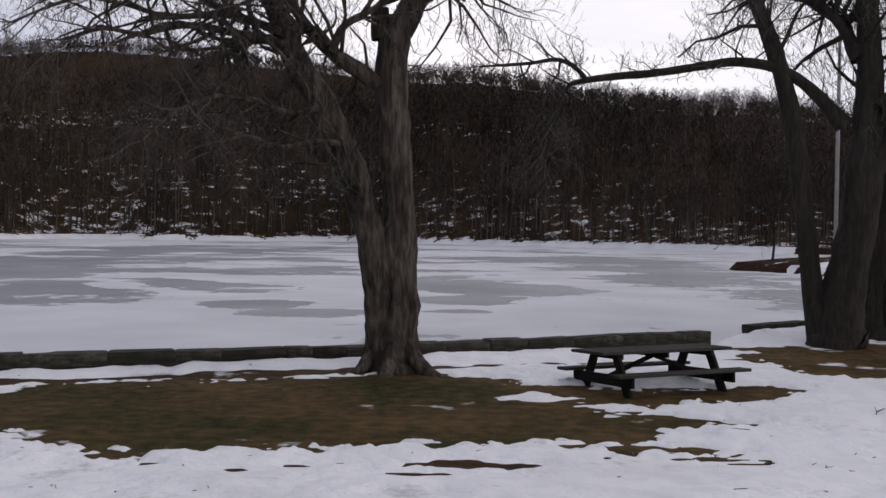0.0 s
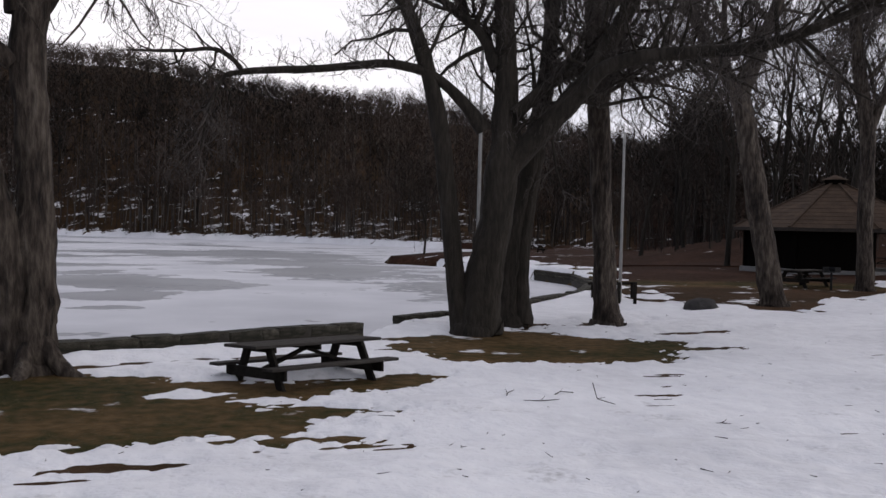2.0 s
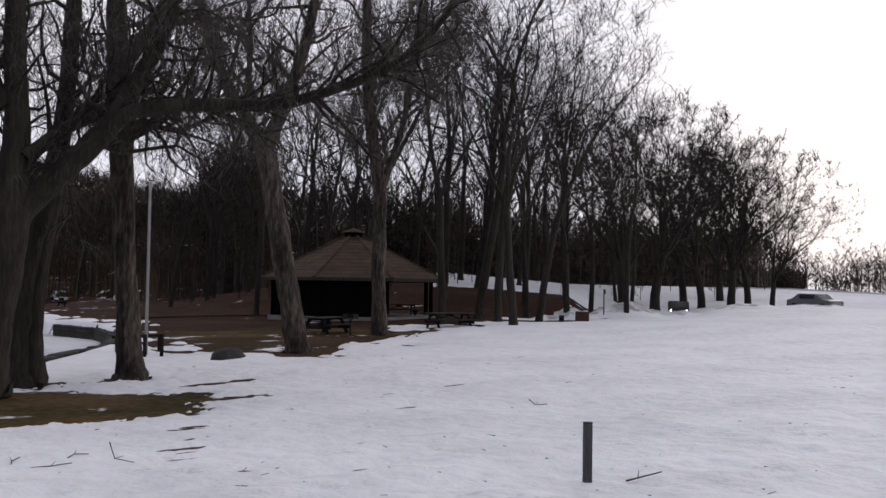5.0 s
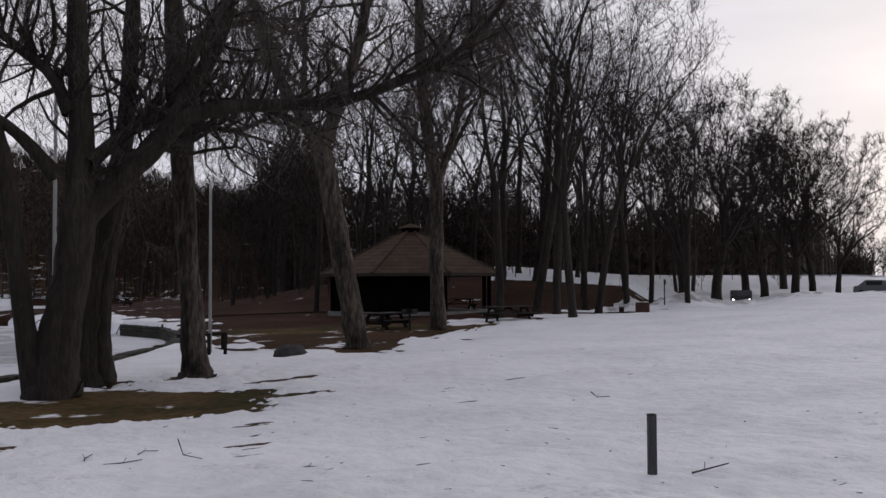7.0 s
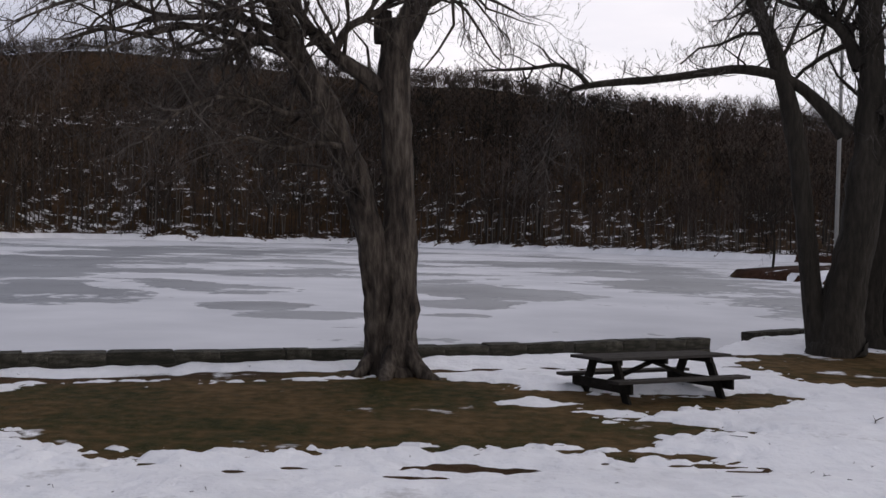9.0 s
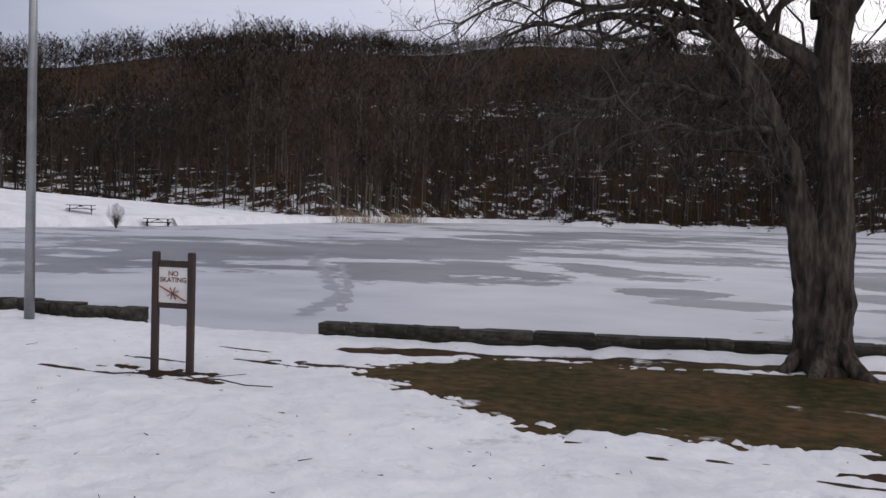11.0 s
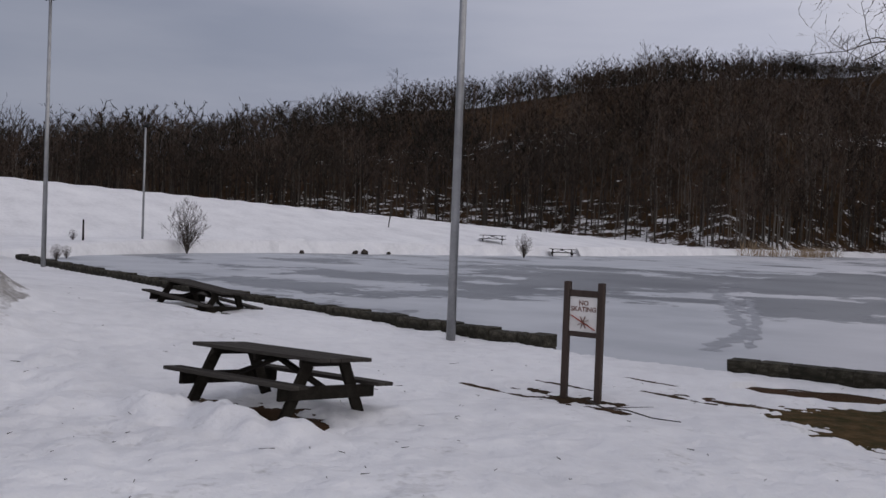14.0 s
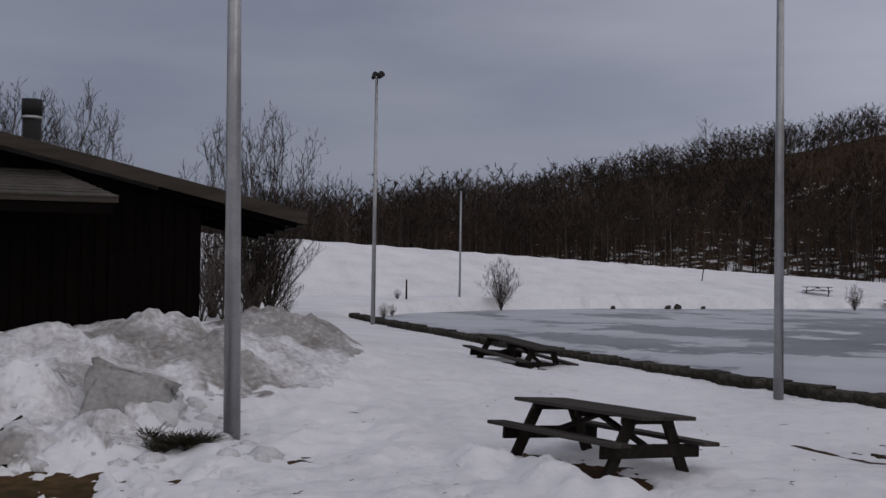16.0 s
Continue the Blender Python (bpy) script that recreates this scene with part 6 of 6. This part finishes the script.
stub = thing("stump_post", pose(-74.0, 30.6, height_at(-74.0, 30.6)), "thin dark post at the foot of the snow slope", "post")
part("post", rod((0, 0, -0.2), (0, 0, 1.7), 0.09, 0.07, 8), WOOD_TABLE, stub)

spit_tree = copy_thing(models_used[2], HERE)
spit_tree.matrix_basis = pose(27.35, 81.0, -0.35, 0, 0, 70) @ Matrix.Scale(0.5, 4)
tagged(spit_tree, "small bare tree on the dark spit", "tree", "trees on the spit")


def tufts(name, places, tall, label, material, blades=26, thick=0.006, base=None, lean=0.25):
    rng = random.Random(9)
    t = Tubes()
    for x, y, spread in places:
        for _ in range(blades):
            a, d = rng.uniform(0, 6.283), spread * math.sqrt(rng.random())
            px, py = x + math.cos(a) * d, y + math.sin(a) * d
            z = base(px, py) if base else max(height_at(px, py), ICE_Z) - 0.02
            h = tall * rng.uniform(0.5, 1.1)
            t.blade((px, py, z), (px + rng.gauss(0, lean) * h, py + rng.gauss(0, lean) * h, z + h), thick)
    return tagged(t.mesh(name, material, None, False), label, "grass", kind="stuff")


reed_rng = random.Random(12)
tufts("reeds", [(-88 + 10 * reed_rng.random() - 4 + k * 0.5, 150 + k * 3.2 + 3 * reed_rng.random(), 2.4) for k in range(10)], 1.8, "dry straw-coloured reeds on the far shore", DRY_GRASS, 60, 0.03)
tufts("weeds", [(-9.2, 16.95, 0.25), (-8.7, 17.05, 0.2), (-9.6, 16.9, 0.15)], 0.4, "dry weeds behind the lake wall", STICK, 14, 0.004)
tufts("dead_grass", [(-14.1, 2.3, 0.34), (-14.2, 2.6, 0.3), (-13.95, 2.5, 0.25)], 0.15, "heap of dead wet grass in the ploughed snow", MUD_GRASS, 420, 0.009, lambda px, py: float(snow_height(np.array([px]), np.array([py]))[0]) - 0.01, 1.7)

# ---- turf: short dead blades on the bare patches ----
turf_rng = np.random.RandomState(8)
px, py = turf_rng.uniform(-8, 6.5, 60000), turf_rng.uniform(10.3, 18.3, 60000)
px2, py2 = turf_rng.uniform(6, 14.2, 30000), turf_rng.uniform(17, 24, 30000)
px, py = np.concatenate([px, px2]), np.concatenate([py, py2])
open_ground = bare(px, py) < -0.03
px, py = px[open_ground][:26000], py[open_ground][:26000]
pz = land(px, py)
n_blades = len(px)
ang, high = turf_rng.uniform(0, 6.283, n_blades), turf_rng.uniform(0.004, 0.011, n_blades)
wx, wy = np.cos(ang) * 0.007, np.sin(ang) * 0.007
bx, by = px + turf_rng.normal(0, 0.06, n_blades), py + turf_rng.normal(0, 0.06, n_blades)
v = np.stack([np.stack([px - wx, py - wy, pz - 0.005], 1), np.stack([px + wx, py + wy, pz - 0.005], 1), np.stack([bx, by, pz + high], 1)], 1).reshape(-1, 3)
turf = link_mesh("turf", v.tolist(), [(3 * i, 3 * i + 1, 3 * i + 2) for i in range(n_blades)], TURF)
tagged(turf, "short dead brown and olive grass", "grass", kind="stuff")

# ---- litter: bits of leaf and twig strewn over the snow ----
bits = np.random.RandomState(15)
bits_t = Tubes()
for _ in range(520):
    az_b, d_b = bits.uniform(-70, 92), 7.5 * math.exp(bits.uniform(0, 1.5))
    x, y = polar(az_b, d_b)
    if float(bare(np.array([x]), np.array([y]))[0]) < 0.1 or float(outline_distance(np.array([x]), np.array([y]), LAKE)[0]) < 0.5:
        continue
    z = float(snow_height(np.array([x]), np.array([y]))[0]) + 0.006
    a, L = bits.uniform(0, 6.283), bits.uniform(0.02, 0.09) * (1 if bits.rand() < 0.85 else 2.5)
    bits_t.add([(x, y, z), (x + math.cos(a) * L, y + math.sin(a) * L, z + 0.01)], [0.004 + 0.004 * bits.rand(), 0.003], 3)
tagged(bits_t.mesh("litter", STICK, None), "bits of bark, leaf and twig on the snow", "litter", kind="stuff")

# ---- the trodden slush track on the ice ----
TRACKS = (([(-14.5, 23.1), (-15.3, 25.2), (-16.1, 27.8), (-17.8, 30.8), (-20.3, 34.5), (-23.4, 39.2), (-27.5, 45.0), (-31.4, 50.7)], 0.30), ([(-14.2, 24.7), (-15.3, 26.9), (-16.6, 29.6), (-19.4, 34.2), (-22.9, 40.0), (-25.8, 44.9)], 0.16), ([(-22.3, 38.3), (-21.3, 37.5), (-20.7, 37.2)], 0.3))
for k, (line, w) in enumerate(TRACKS):
    vs, fs, n = [], [], 0
    for (ax, ay), (bx, by) in zip(line, line[1:]):
        L = math.hypot(bx - ax, by - ay)
        nx, ny = -(by - ay) / L, (bx - ax) / L
        for i in range(14):
            u = i / 14
            x, y = ax + (bx - ax) * u, ay + (by - ay) * u
            l = w * (1 + 1.1 * float(rough(x, y, 0.7, 61 + k)))
            r = w * (1 + 1.1 * float(rough(x, y, 0.6, 71 + k)))
            vs += [(x - nx * l, y - ny * l, ICE_Z + 0.006 + 0.002 * k), (x + nx * r, y + ny * r, ICE_Z + 0.006 + 0.002 * k)]
            if n:
                fs.append((2 * n - 2, 2 * n - 1, 2 * n + 1, 2 * n))
            n += 1
    tagged(link_mesh("slush_track", vs, fs, SLUSH), "trodden grey slush track across the ice", "track", kind="structure")

# ---- the dirty ice slab and the drive's edge ----
bm = bmesh.new()
bmesh.ops.create_icosphere(bm, subdivisions=4, radius=0.5)
for v in bm.verts:
    k = 1 + 0.38 * noise.noise(v.co * 2.2) + 0.16 * noise.noise(v.co * 6) + 0.06 * noise.noise(v.co * 15)
    flat = Vector((max(-0.42, min(0.42, v.co.x * 1.3)), max(-0.3, min(0.3, v.co.y * 1.5)), max(-0.4, min(0.36, v.co.z * 1.4))))
    v.co = Vector((flat.x * 1.45 * k, flat.y * 1.75 * k, flat.z * 0.55 * k))
slab = part("ice_slab", bm, DIRTY_ICE, smooth=True)
slab.matrix_basis = pose(-15.75, 2.0, 0.48, 48, 14, 84)
tagged(slab, "leaning slab of dirty grey ice in the snow bank", "ice")
boulder(-15.7, 2.5, 0.3, 0.8, 0.6, 0.32, 12, "clod of ploughed snow", SNOW_CLOD, "snow_clod", "snow clod")
clods = random.Random(4)
for k in range(130):
    x, y = -13.0 - 4.0 * clods.random(), -0.6 + 4.2 * clods.random()
    s = 0.06 + 0.26 * clods.random() ** 2.5
    if math.hypot(x + 14.2, y - 2.45) < 0.7:
        continue
    z = float(snow_height(np.array([x]), np.array([y]))[0])
    tagged(boulder(x, y, z - 0.01, s * 1.5, s, s * 0.42, 20 + k, "clod of ploughed snow", SNOW_CLOD, "snow_clod", "snow clod"), group="snow clods")


# ---- parked cars beyond the field ----
def car(x, y, rz, paint, label, lit=False, down=0.0):
    c = thing("car", pose(x, y, height_at(x, y) - down, 0, 0, rz), label, "car", "parked cars")
    bm = bmesh.new()
    prof = [(-2.2, 0.35), (-2.2, 0.85), (-1.3, 0.95), (-0.7, 1.42), (1.0, 1.45), (1.75, 0.98), (2.2, 0.9), (2.25, 0.35)]
    a = [bm.verts.new((px, -0.85, pz)) for px, pz in prof]
    b = [bm.verts.new((px, 0.85, pz)) for px, pz in prof]
    bm.faces.new(a[::-1])
    bm.faces.new(b)
    for i in range(len(prof)):
        bm.faces.new((a[i], a[(i + 1) % 8], b[(i + 1) % 8], b[i]))
    bmesh.ops.recalc_face_normals(bm, faces=bm.faces)
    bmesh.ops.bevel(bm, geom=bm.edges[:], offset=0.05, segments=2, affect="EDGES")
    part("body", bm, paint, c, smooth=False)
    for s in (-1, 1):
        part("side_window", box(1.5, 0.02, 0.34, pose(0.15, s * 0.856, 1.0), 0.004), CAR_GLASS, c)
        for wx in (-1.4, 1.4):
            part("wheel", rod((wx, s * 0.70, 0.32), (wx, s * 0.90, 0.32), 0.32, 0.32, 18), TYRE, c, smooth=False)
        part("headlamp", rod((-2.19, s * 0.62, 0.72), (-2.24, s * 0.62, 0.72), 0.07, 0.06, 12), LIT if lit else CAR_GLASS, c)
    part("windscreen", beam((-1.24, 0, 1.0), (-0.78, 0, 1.38), 1.4, 0.02), CAR_GLASS, c)
    return c


car(73.0, 41.6, 30, CAR_DARK, "dark parked car with lit headlamps behind the snow bank", True, 0.35)
car(81.5, 33.6, 75, CAR_SILVER, "grey parked car at the field's edge", False, 0.25)
